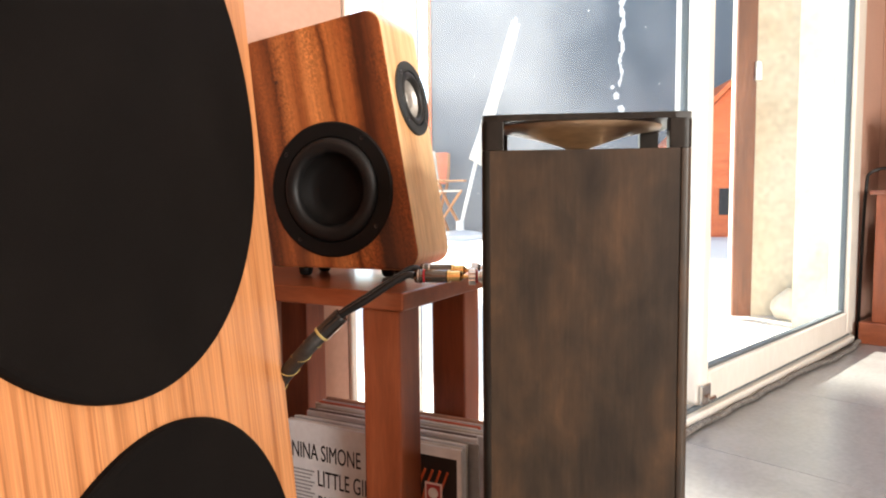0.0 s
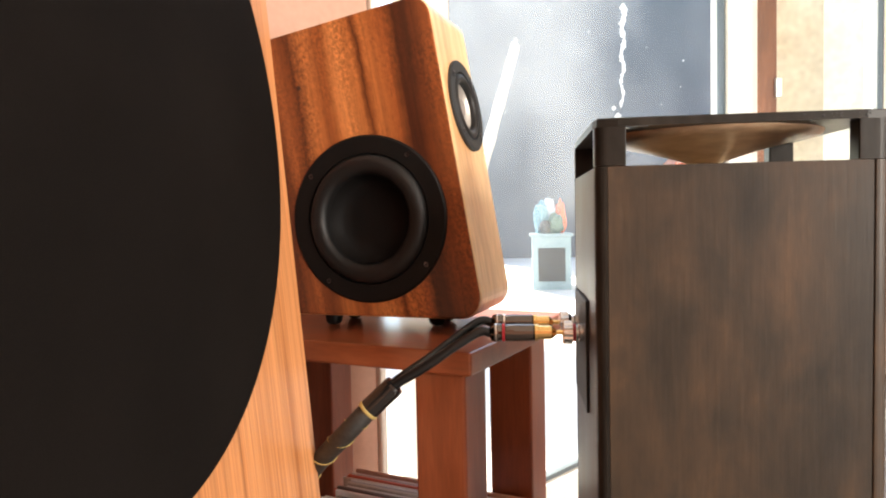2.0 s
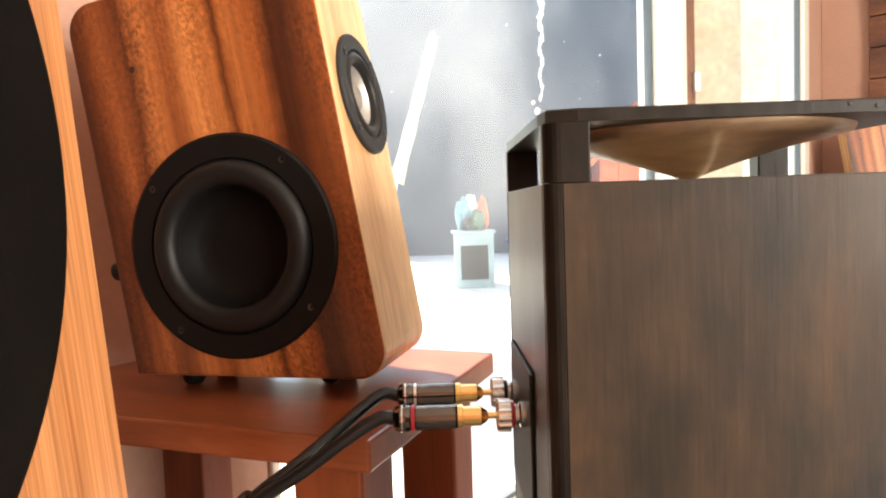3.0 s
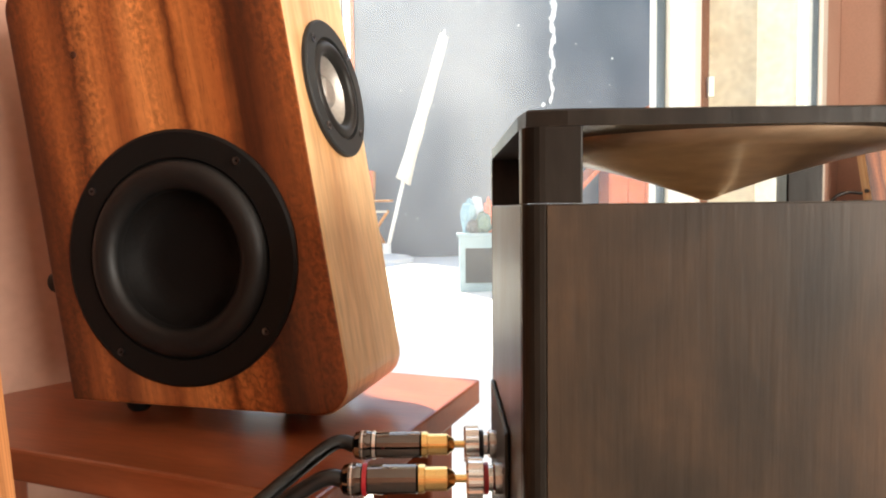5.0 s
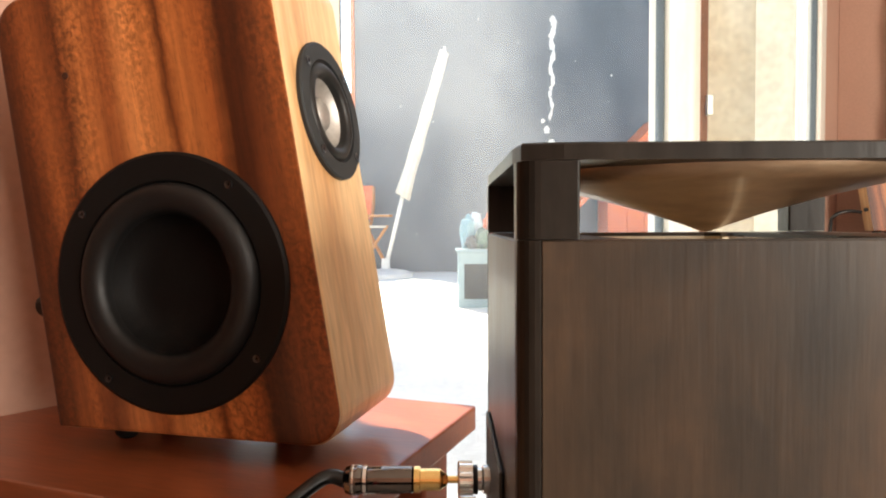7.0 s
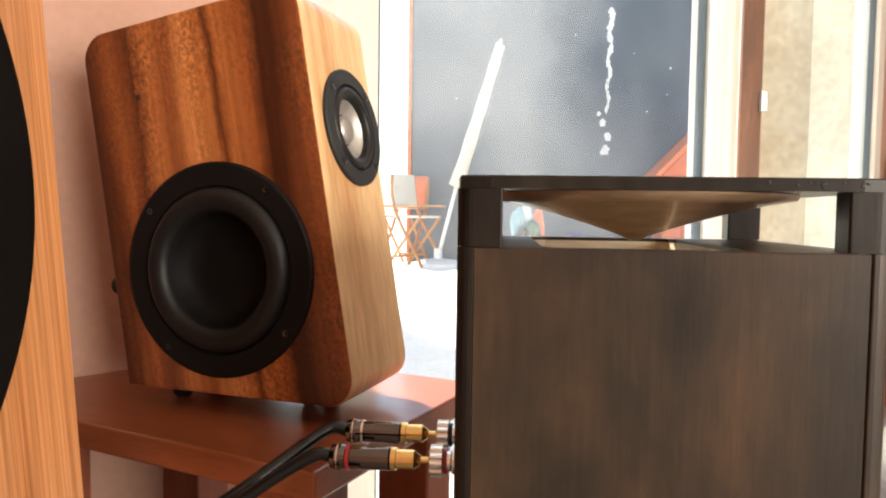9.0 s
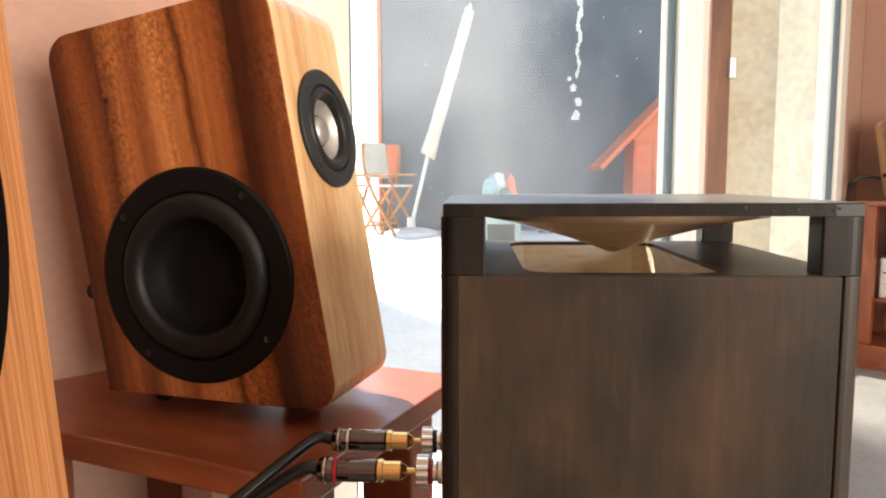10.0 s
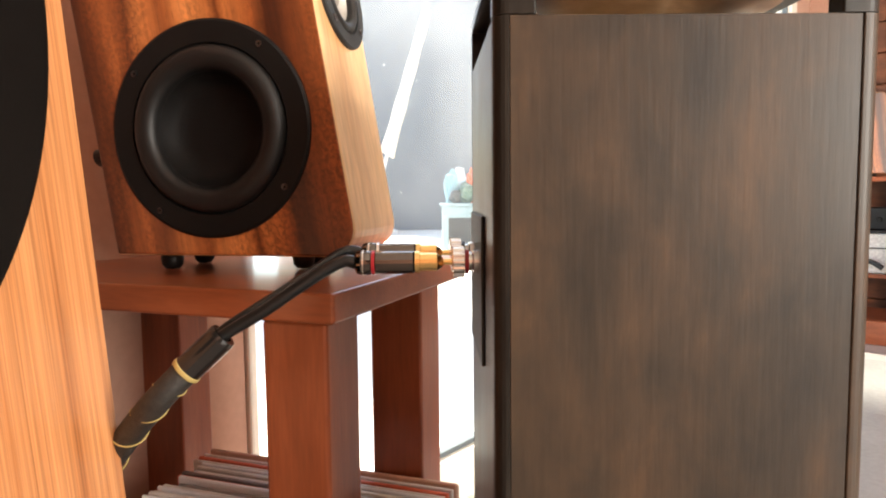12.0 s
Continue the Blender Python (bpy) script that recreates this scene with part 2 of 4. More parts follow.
orange_wood = grain(mat("orange_painted_wood", rough=0.6), (3, 18, 18), ((0.3, (0.56, 0.115, 0.035)), (0.7, (0.72, 0.175, 0.055))), 5, 0.6, 0, 0.15, (20, 90, 90), 0.2)
teak = grain(mat("oiled_teak", rough=0.55), (12, 12, 3), ((0.3, (0.36, 0.135, 0.04)), (0.7, (0.55, 0.24, 0.075))), 4)
canvas = grain(mat("off_white_canvas", rough=0.9), (8, 8, 8), ((0.3, (0.56, 0.51, 0.44)), (0.7, (0.68, 0.63, 0.56))), 5, 0.6, 0, 0.3, (200, 200, 200), 0.1)
dark_plank = grain(mat("dark_brown_plank", rough=0.5), (3, 3, 14), ((0.28, (0.05, 0.016, 0.007)), (0.5, (0.13, 0.042, 0.016)), (0.72, (0.24, 0.085, 0.033))), 5, 0.6, 0.4, 0.15, (30, 30, 160), 0.3)
crate_blue = grain(mat("faded_blue_grey_paint", rough=0.7), (6, 6, 6), ((0.3, (0.17, 0.25, 0.29)), (0.7, (0.26, 0.35, 0.39))), 5)
# near-black for shade painted in openings and slots, and for dark lid and handle
shade_and_dark = mat("shade_and_dark_parts", (0.02, 0.022, 0.025), 0.8)
paper = grain(mat("record_sleeve_card", rough=0.5), (12, 12, 12), ((0.3, (0.70, 0.70, 0.71)), (0.7, (0.8, 0.8, 0.81))), 3, 0.5, 0, 0.03, (90, 90, 90), 0.06)
ink = mat("black_ink", (0.02, 0.02, 0.022), 0.6)
ink_grey = mat("grey_ink", (0.30, 0.30, 0.31), 0.6)
steel = mat("galvanised_latch", (0.6, 0.6, 0.58), 0.35, 0.9)
white_paint = grain(mat("white_lacquer", rough=0.4), (5, 5, 5), ((0.3, (0.72, 0.70, 0.67)), (0.7, (0.8, 0.78, 0.75))))


def plain(name, c, rough=0.55):
    return grain(mat(name, c, rough), (14, 14, 14), ((0.3, tuple(v * 0.8 for v in c)), (0.7, tuple(min(1, v * 1.12) for v in c))), 4, 0.5, 0, 0.05, (120, 120, 120), 0.1)


def glazing(dust_span):
    """Clear glass with a film of dust that the sun lights up."""
    m = bpy.data.materials.new("dusty_glass")
    m.use_nodes = True
    nt = m.node_tree
    N, K = nt.nodes, nt.links
    N.remove(N["Principled BSDF"])
    clear, dust, gloss = N.new("ShaderNodeBsdfTransparent"), N.new("ShaderNodeBsdfTranslucent"), N.new("ShaderNodeBsdfGlossy")
    clear.inputs[0].default_value = (0.93, 0.96, 0.96, 1)
    dust.inputs[0].default_value = (0.9, 0.92, 0.95, 1)
    gloss.inputs["Roughness"].default_value = 0.02
    co, no, mr = N.new("ShaderNodeTexCoord"), N.new("ShaderNodeTexNoise"), N.new("ShaderNodeMapRange")
    no.inputs["Scale"].default_value, no.inputs["Detail"].default_value, no.inputs["Roughness"].default_value = 1.1, 4, 0.5
    K.new(co.outputs["Object"], no.inputs["Vector"])
    K.new(no.outputs["Fac"], mr.inputs["Value"])
    mr.inputs["From Min"].default_value, mr.inputs["From Max"].default_value = 0.35, 0.75
    mr.inputs["To Min"].default_value, mr.inputs["To Max"].default_value = dust_span
    mix1, mix2, lw = N.new("ShaderNodeMixShader"), N.new("ShaderNodeMixShader"), N.new("ShaderNodeLayerWeight")
    lw.inputs["Blend"].default_value = 0.5
    fr = N.new("ShaderNodeMath")
    fr.operation = "POWER"
    fr.inputs[1].default_value = 9.0
    K.new(lw.outputs["Facing"], fr.inputs[0])
    K.new(mr.outputs[0], mix1.inputs[0])
    K.new(clear.outputs[0], mix1.inputs[1])
    K.new(dust.outputs[0], mix1.inputs[2])
    K.new(fr.outputs[0], mix2.inputs[0])
    K.new(mix1.outputs[0], mix2.inputs[1])
    K.new(gloss.outputs[0], mix2.inputs[2])
    K.new(mix2.outputs[0], N["Material Output"].inputs[0])
    return m


dusty_glass = glazing((0.006, 0.11))
clear_glass = glazing((0.001, 0.008))


# ---- building helpers ----
def part(name, bm, material, parent=None, label="", smooth=False, at=None):
    """Links a bmesh as one mesh object, under a thing or a part where one is given."""
    me = bpy.data.meshes.new(name)
    bmesh.ops.recalc_face_normals(bm, faces=bm.faces)
    bm.to_mesh(me)
    bm.free()
    for m in material if isinstance(material, (list, tuple)) else [material]:
        me.materials.append(m)
    if smooth:
        me.polygons.foreach_set("use_smooth", [True] * len(me.polygons))
    ob = new(name, me)
    if at is not None:
        ob.matrix_basis = at
    if parent:
        ob.parent = parent
    if label:
        ob["label"] = label
    return ob


def thing(name, at, label, category, group="", kind=""):
    e = new(name)
    e.empty_display_size = 0.05
    e.matrix_basis = at
    return tagged(e, label, category, group, kind)


def box(x0, x1, y0, y1, z0, z1, bevel=0.0, seg=2, bm=None):
    b = bmesh.new()
    bmesh.ops.create_cube(b, size=1, matrix=Matrix.Translation(((x0 + x1) / 2, (y0 + y1) / 2, (z0 + z1) / 2)) @ Matrix.Diagonal((x1 - x0, y1 - y0, z1 - z0, 1)))
    if bevel:
        bmesh.ops.bevel(b, geom=b.edges[:], offset=bevel, segments=seg, affect="EDGES", profile=0.5)
    return join(bm, b) if bm else b


def join(bm, other):
    me = bpy.data.meshes.new("tmp")
    other.to_mesh(me)
    other.free()
    bm.from_mesh(me)
    bpy.data.meshes.remove(me)
    return bm


def bridge(bm, a, b, mi=0):
    for i in range(len(a)):
        j = (i + 1) % len(a)
        f = bm.faces.new((a[i], a[j], b[j], b[i]))
        f.material_index = mi


def ring(bm, pts):
    return [bm.verts.new(p) for p in pts]


def revolve(profile, n=48, m=None):
    """Turns (radius, height) pairs round z; a radius of 0 closes with a fan."""
    bm = bmesh.new()
    last = None
    for r, h in profile:
        if r <= 1e-6:
            tip = bm.verts.new((0, 0, h))
            if isinstance(last, list):
                for i in range(n):
                    bm.faces.new((last[i], last[(i + 1) % n], tip))
            last = tip
            continue
        now = ring(bm, [(r * math.cos(2 * math.pi * i / n), r * math.sin(2 * math.pi * i / n), h) for i in range(n)])
        if isinstance(last, list):
            bridge(bm, last, now)
        elif last is not None:
            for i in range(n):
                bm.faces.new((now[i], now[(i + 1) % n], last))
        last = now
    if m is not None:
        bm.transform(m)
    return bm


def tube(points, radius, n=12, steps=8):
    """A round tube along a smooth line through the points."""
    P = [Vector(p) for p in points]
    line = []
    for i in range(len(P) - 1):
        a, b, c, d = P[max(i - 1, 0)], P[i], P[i + 1], P[min(i + 2, len(P) - 1)]
        for k in range(steps):
            t = k / steps
            line.append(0.5 * ((2 * b) + (c - a) * t + (2 * a - 5 * b + 4 * c - d) * t * t + (3 * b - a - 3 * c + d) * t ** 3))
    line.append(P[-1])
    bm, last = bmesh.new(), None
    side = None
    for i, p in enumerate(line):
        way = (line[min(i + 1, len(line) - 1)] - line[max(i - 1, 0)]).normalized()
        side = (way.orthogonal() if side is None else side - way * side.dot(way)).normalized()
        up = way.cross(side)
        now = ring(bm, [p + radius * (side * math.cos(2 * math.pi * k / n) + up * math.sin(2 * math.pi * k / n)) for k in range(n)])
        if last:
            bridge(bm, last, now)
        else:
            bm.faces.new(now[::-1])
        last = now
    bm.faces.new(last)
    return bm


def corner_loop(points, radii, seg=7):
    """A closed 2D outline with its corners rounded."""
    out, n = [], len(points)
    for i in range(n):
        p, a, b = Vector(points[i]), Vector(points[i - 1]), Vector(points[(i + 1) % n])
        r = radii[i]
        if r <= 0:
            out.append(p)
            continue
        da, db = (a - p).normalized(), (b - p).normalized()
        half = da.angle(db) / 2
        cut = r / math.tan(half)
        c = p + (da + db).normalized() * (r / math.sin(half))
        s, e = p + da * cut - c, p + db * cut - c
        turn = s.angle_signed(e)
        for k in range(seg + 1):
            out.append(c + Matrix.Rotation(-turn * k / seg, 2) @ s)
    return out


def slab(outline, y0, y1, edge=0.0, mats=(0, 0), far=None):
    """An outline in x and z, drawn out along y, its near and far rims eased by edge. far(x, z): the far face's y."""
    bm = bmesh.new()
    c = sum((Vector(p) for p in outline), Vector((0, 0))) / len(outline)
    def inset(p):
        d = Vector(p) - c
        return c + d * (1 - edge / d.length)
    yf = far or (lambda x, z: y1)
    loops = [ring(bm, [(*(q := inset(p))[:1], y0, q[1]) for p in outline])]
    for k in (0.35, 1.0):
        loops.append(ring(bm, [((q := inset(p).lerp(Vector(p), k ** 0.5))[0], y0 + edge * k * k, q[1]) for p in outline]))
    loops.append(ring(bm, [(p[0], yf(p[0], p[1]) - edge, p[1]) for p in outline]))
    loops.append(ring(bm, [((q := inset(p))[0], yf(q[0], q[1]), q[1]) for p in outline]))
    bm.faces.new(loops[0]).material_index = mats[0]
    for i, (a, b) in enumerate(zip(loops, loops[1:])):
        bridge(bm, a, b, mats[0] if i == 0 else mats[1])
    bm.faces.new(loops[-1]).material_index = mats[0]
    return bm


def rect_loop(cx, cy, hx, hy, r, n=64):
    """Points of a rounded rectangle, one for each even angle about its centre."""
    pts = []
    for i in range(n):
        a = 2 * math.pi * (i + 0.5) / n
        dx, dy = math.cos(a), math.sin(a)
        lo, hi = 0.0, 2 * max(hx, hy)
        for _ in range(30):
            k = (lo + hi) / 2
            qx, qy = max(abs(dx * k) - (hx - r), 0), max(abs(dy * k) - (hy - r), 0)
            if math.hypot(qx, qy) < r and abs(dx * k) < hx and abs(dy * k) < hy:
                lo = k
            else:
                hi = k
        pts.append((cx + dx * lo, cy + dy * lo))
    return pts


def cut(ob, cutters):
    """Takes the cutters' volumes out of a mesh object for good."""
    for bm in cutters:
        bmesh.ops.recalc_face_normals(bm, faces=bm.faces)
        me = bpy.data.meshes.new("cutter")
        bm.to_mesh(me)
        bm.free()
        c = new("cutter", me)
        c.parent = ob.parent
        mod = ob.modifiers.new("cut", "BOOLEAN")
        mod.object, mod.operation, mod.solver = c, "DIFFERENCE", "EXACT"
    scene.view_layers[0].update()
    me = bpy.data.meshes.new_from_object(ob.evaluated_get(bpy.context.evaluated_depsgraph_get()))
    for mod in list(ob.modifiers):
        bpy.data.objects.remove(mod.object)
    ob.modifiers.clear()
    ob.data = me
    return ob


# ---- the room ----
def structure(name, bm, material, label, category, at=L, smooth=False):
    return tagged(part(name, bm, material, at=at, smooth=smooth), label, category, kind="structure")


T = 0.24                                             # wall thickness
floor = structure("floor", box(X0, X1, YIN, 0.30, -0.12, -0.004), grout, "grey tiled floor of the living room", "floor")
structure("ceiling", box(X0 - T, X1 + T, YIN - T, 0.30, TOP, TOP + 0.15), ceiling_white, "plain off-white painted ceiling", "ceiling")
bm = box(X0 - T, OPEN0, 0.06, 0.30, -0.12, TOP)
structure("wall_north", bm, salmon, "salmon pink plastered wall beside the glazed door", "wall")
structure("wall_lintel", box(OPEN0, OPEN1, 0.06, 0.30, OPENZ, TOP), salmon, "salmon plastered lintel over the glazed door", "wall")
structure("wall_pier", box(OPEN1 + 0.002, X1 + T, 0.0, 0.10, -0.12, TOP), salmon, "narrow salmon plastered pier beside the door jamb", "wall")
structure("wall_pier_outside", box(OPEN1 + 0.002, X1 + T, 0.102, 0.30, -0.12, TOP), beige_wall, "weathered beige rendered outer face of the pier", "wall")
structure("wall_east", box(X1, X1 + T, YIN - T, -0.002, -0.12, TOP), salmon, "salmon pink plastered end wall", "wall")
structure("wall_west", box(X0 - T, X0, YIN - T, 0.058, -0.12, TOP), salmon, "salmon pink plastered wall", "wall")
bm = box(X0 + 0.002, -3.0, YIN - T, YIN, -0.12, TOP)
box(-0.2, X1 - 0.002, YIN - T, YIN, -0.12, TOP, bm=bm)
box(-3.0, -0.2, YIN - T, YIN, -0.12, 0.4, bm=bm)
box(-3.0, -0.2, YIN - T, YIN, 2.3, TOP, bm=bm)
structure("wall_south", bm, salmon, "salmon plastered wall with a wide window opening", "wall")

# cladding of dark planks on the end wall
clad = thing("plank_cladding", L @ pose(X1, -0.22, 0), "dark brown horizontal wooden planks on the end wall", "cladding", kind="structure")
for k in range(17):
    part("plank", box(-0.035 - 0.004 * (k % 3), -0.003, -1.6, 0, 0.155 * k + 0.003, 0.155 * k + 0.152, 0.003, 1), dark_plank, clad)

# sliding door: inner leaf, outer leaf, track and jambs
jamb = thing("door_1", L, "cream white sliding patio door with two glazed leaves", "sliding door", kind="structure")
part("door_jamb", box(1.80, 1.868, -0.015, 0.10, 0.0, OPENZ, 0.006), upvc, jamb)
part("door_jamb", box(OPEN0 + 0.002, OPEN0 + 0.016, 0.05, 0.24, 0.0, OPENZ, 0.004), upvc, jamb)
part("door_head", box(OPEN0 + 0.018, 1.798, 0.0, 0.22, OPENZ - 0.07, OPENZ - 0.002, 0.006), upvc, jamb)
part("door_track", box(OPEN0 + 0.018, 1.798, -0.035, 0.22, 0.0, 0.035, 0.006), upvc, jamb)
part("track_rail", box(OPEN0 + 0.045, 1.79, -0.012, 0.0, 0.0355, 0.05, 0.002), gasket, jamb)


def leaf(x0, x1, y, stile_l, stile_r, label, pane_glass):
    """A glazed leaf: two stiles, two rails, gasket beads and the pane."""
    part("door_stile", box(x0, x0 + stile_l, y - 0.03, y + 0.04, 0.052, OPENZ - 0.072, 0.024 if stile_l < 0.09 else 0.014, 6), upvc, jamb)
    part("door_stile", box(x1 - stile_r, x1, y - 0.03, y + 0.04, 0.052, OPENZ - 0.072, min(0.014, stile_r * 0.4), 3), upvc, jamb)
    a, b = x0 + stile_l + 0.001, x1 - stile_r - 0.001
    part("door_rail", box(a, b, y - 0.028, y + 0.038, 0.052, 0.165, 0.008), upvc, jamb)
    part("door_rail", box(a, b, y - 0.028, y + 0.038, OPENZ - 0.18, OPENZ - 0.074, 0.008), upvc, jamb)
    g = box(a, b, y - 0.012, y + 0.012, 0.1655, 0.176)
    box(a, a + 0.011, y - 0.012, y + 0.012, 0.177, OPENZ - 0.182, bm=g)
    box(b - 0.011, b, y - 0.012, y + 0.012, 0.177, OPENZ - 0.182, bm=g)
    part("gasket", g, gasket, jamb)
    part("pane", box(a + 0.004, b - 0.004, y - 0.003, y + 0.003, 0.17, OPENZ - 0.183), pane_glass, jamb, label)


leaf(0.05, 1.78, 0.0, 0.077, 0.10, "large clear glass pane", clear_glass)
leaf(-1.195, 0.245, 0.13, 0.10, 0.016, "large dusty glass pane with splashes", dusty_glass)
hinge = thing("door_1_latch", L @ pose(0.09, -0.03, 0.06), "small metal roller latch at the foot of the door leaf", "latch", kind="structure")
part("latch_plate", box(-0.04, 0.02, -0.012, 0.0, 0.0, 0.07, 0.003), nickel, hinge)
part("latch_pin", revolve([(0, 0), (0.008, 0.0), (0.008, 0.05), (0, 0.05)], 14, pose(-0.02, -0.02, 0.02, 0, 90, 0)), nickel, hinge)

# rope of draught strip on the floor along the track
bm = bmesh.new()
for k in range(95):
    join(bm, revolve([(0, -0.011), (0.009, -0.009), (0.012, 0), (0.009, 0.009), (0, 0.011)], 8, pose(-0.35 + k * 0.0225, -0.058 + 0.004 * math.sin(k * 0.5) - (0.03 * math.sin((k - 60) * 0.09) if 60 < k < 95 else 0), 0.0125, 0, 68, 0)))
tagged(part("draught_rope", bm, rope_mat, at=L, smooth=True), "grey twisted rope lying on the floor along the door", "rope")

# ---- outside ----
structure("ground", box(-400, 400, -400, 400, -0.35, -0.125), paving, "pale sunlit stone paving reaching into the distance", "ground", at=pose(0, 0, 0))
structure("terrace", box(-0.9, 9, 0.305, 3.0, -0.12, 0.0, 0.01), paving, "pale stone terrace outside the door", "terrace")
bm = bmesh.new()
lo = ring(bm, [(x, y, -0.14) for x, y in ((-9, 3.3), (9, 3.3), (9, 30), (-9, 30))])
hi = ring(bm, [(x, y, z) for x, y, z in ((-9, 3.3, -0.122), (9, 3.3, -0.122), (9, 30, 0.25), (-9, 30, 0.25))])
ramp = [bm.verts.new((x, 7.6, 0.25)) for x in (9, -9)]
bm.faces.new((hi[0], hi[1], ramp[0], ramp[1]))
bm.faces.new((ramp[1], ramp[0], hi[2], hi[3]))
structure("sloping_terrace", bm, paving, "sunlit pale paved terrace rising gently", "terrace", at=pose(0, 0, 0))
wall_b = structure("garden_wall", box(-0.99, 7.5, 8.9, 9.2, 0.251, 3.62, 0.01), slate_wall, "slate blue rendered wall with white lime stains", "wall", at=pose(0, 0, 0))
rng = random.Random(4)


def blot(cx, cz, w, h, n=26, seed=0):
    """A ragged crust of lime standing a few millimetres off the wall."""
    r = random.Random(seed)
    bm = bmesh.new()
    pts = [(cx + w * math.cos(a) * r.uniform(0.45, 1.0), cz + h * math.sin(a) * r.uniform(0.6, 1.0)) for a in [2 * math.pi * i / n for i in range(n)]]
    face = 8.895 - 0.0006 * (seed % 26)
    front, back = ring(bm, [(x, face, z) for x, z in pts]), ring(bm, [(x, 8.899, z) for x, z in pts])
    bm.faces.new(front)
    bridge(bm, front, back)
    return bm


bm = bmesh.new()
for k in range(26):
    z = 3.25 - k * 0.046
    join(bm, blot(1.37 + 0.018 * math.sin(k * 0.9) - 0.001 * k, z, 0.045 - 0.0013 * k + 0.012 * math.sin(k * 2.1), 0.06, 16, k))
for x, z, w in ((1.30, 1.95, 0.05), (1.36, 1.78, 0.06), (1.25, 2.05, 0.03), (1.33, 1.62, 0.07)):
    join(bm, blot(x, z, w, w * 1.1, 18, int(x * 100)))
tagged(part("lime_stain", bm, white_stain), "white lime run down the slate blue wall", "stain", kind="stuff")
bm = bmesh.new()
for k in range(34):
    s = rng.uniform(0.004, 0.013)
    join(bm, blot(rng.uniform(-0.7, 2.2), rng.uniform(0.6, 3.3), s, s * rng.uniform(0.6, 1.4), 8, k + 50))
tagged(part("lime_speck", bm, white_stain), "scattered white specks on the slate blue wall", "stain", kind="stuff")

structure("side_wall", box(1.50, 3.6, 4.52, 4.8, -0.12, 3.6, 0.01), beige_wall, "weathered beige rendered wall outside the door", "wall", at=pose(0, 0, 0))
sh = thing("window_shutter", pose(1.49, 4.40, 0), "brown wooden shutter edge standing open outside", "shutter")
part("shutter_stile", box(-0.075, 0.035, -0.02, 0.025, 0.02, 2.5, 0.004), shutter_brown, sh)
part("shutter_latch", box(0.02, 0.055, -0.05, -0.021, 1.42, 1.53, 0.004), steel, sh, "galvanised latch")

# stones heaped at the foot of the beige wall
for k, (x, y, r) in enumerate(((1.78, 4.40, 0.12), (1.95, 4.42, 0.16), (2.15, 4.40, 0.14))):
    bm = bmesh.new()
    bmesh.ops.create_icosphere(bm, subdivisions=3, radius=r)
    for v in bm.verts:
        v.co *= 1 + 0.35 * noise.noise(v.co * 9 + Vector((k * 3, 0, 0)))
        v.co.z = max(v.co.z, -r * 0.55)
    tagged(part("garden_stone", bm, beige_wall, at=pose(x, y, r * 0.55), smooth=True), "rounded pale stone at the foot of the wall", "stone", "stones by the wall")

# added wall, out of view: keeps the sun off the floor by the door
structure("wall_neighbour", box(1.45, 2.8, 9.0, 9.3, -0.124, 13.5), beige_wall, "plain tall beige wall added out of view to block the sun", "wall")
structure("wall_end_board", box(-1.035, -0.992, 8.86, 8.95, 0.251, 3.6, 0.004), orange_wood, "orange-brown board on the end of the garden wall", "board", at=pose(0, 0, 0))

# orange timber playhouse
hs = thing("playhouse", pose(2.45, 8.2, 0.25), "small orange wooden playhouse with a gabled roof", "playhouse")
gable = [(-0.58, 0), (0.58, 0), (0.58, 1.06), (0, 1.655), (-0.58, 1.06)]
part("gable_wall", slab(gable, 0, 0.5, 0.004), orange_wood, hs)
for sgn in (-1, 1):
    bm = box(-0.03, 1.35, -0.14, 0.62, 0, 0.05, 0.005)
    a = 46.0
    bm.transform(pose(0, 0, 1.69, 0, a, 0) if sgn > 0 else pose(0, 0, 1.69, 0, 0, 180) @ pose(0, -0.48, 0, 0, a, 0))
    part("roof", bm, orange_wood, hs)
for k in range(6):
    part("plank", box(-0.56 + 0.19 * k, -0.56 + 0.19 * k + 0.175, -0.014, -0.004, 0.02, 1.05, 0.003, 1), orange_wood, hs)
# no hole: a dark panel paints the shade inside the window
part("window", box(-0.1, 0.3, -0.02, -0.0145, 0.25, 0.55, 0.002), shade_and_dark, hs, "flat dark panel for the shade in a window opening")

# furled parasol leaning on its base
pr = thing("parasol", pose(-0.58, 8.2, 0.25), "furled off-white parasol leaning on a white base", "parasol")
part("base_plate", revolve([(0, 0), (0.30, 0), (0.30, 0.04), (0.22, 0.07), (0.05, 0.09), (0.045, 0.2), (0, 0.2)], 28), white_paint, pr, smooth=False)
part("pole", tube([(0, 0, 0.1), (0.21, 0, 0.96)], 0.022, 12, 2), white_paint, pr, smooth=True)
A, B = Vector((0.19, 0, 0.88)), Vector((0.66, 0, 2.46))
bm = bmesh.new()
last = None
for k in range(15):
    t = k / 14
    p = A.lerp(B, t)
    r0 = (0.066 - 0.022 * t) * (0.94 + 0.06 * math.sin(k * 1.7)) if k else 0.07
    now = ring(bm, [p + Vector((math.cos(a) * r0 * (1 + 0.16 * math.cos(8 * a)), math.sin(a) * r0 * (1 + 0.16 * math.cos(8 * a)), -0.06 * math.cos(a) * (r0 / 0.1))) for a in [2 * math.pi * i / 32 for i in range(32)]])
    if last:
        bridge(bm, last, now)
    else:
        bm.faces.new(now)
    last = now
bm.faces.new(last)
part("canopy", bm, canvas, pr, smooth=True)
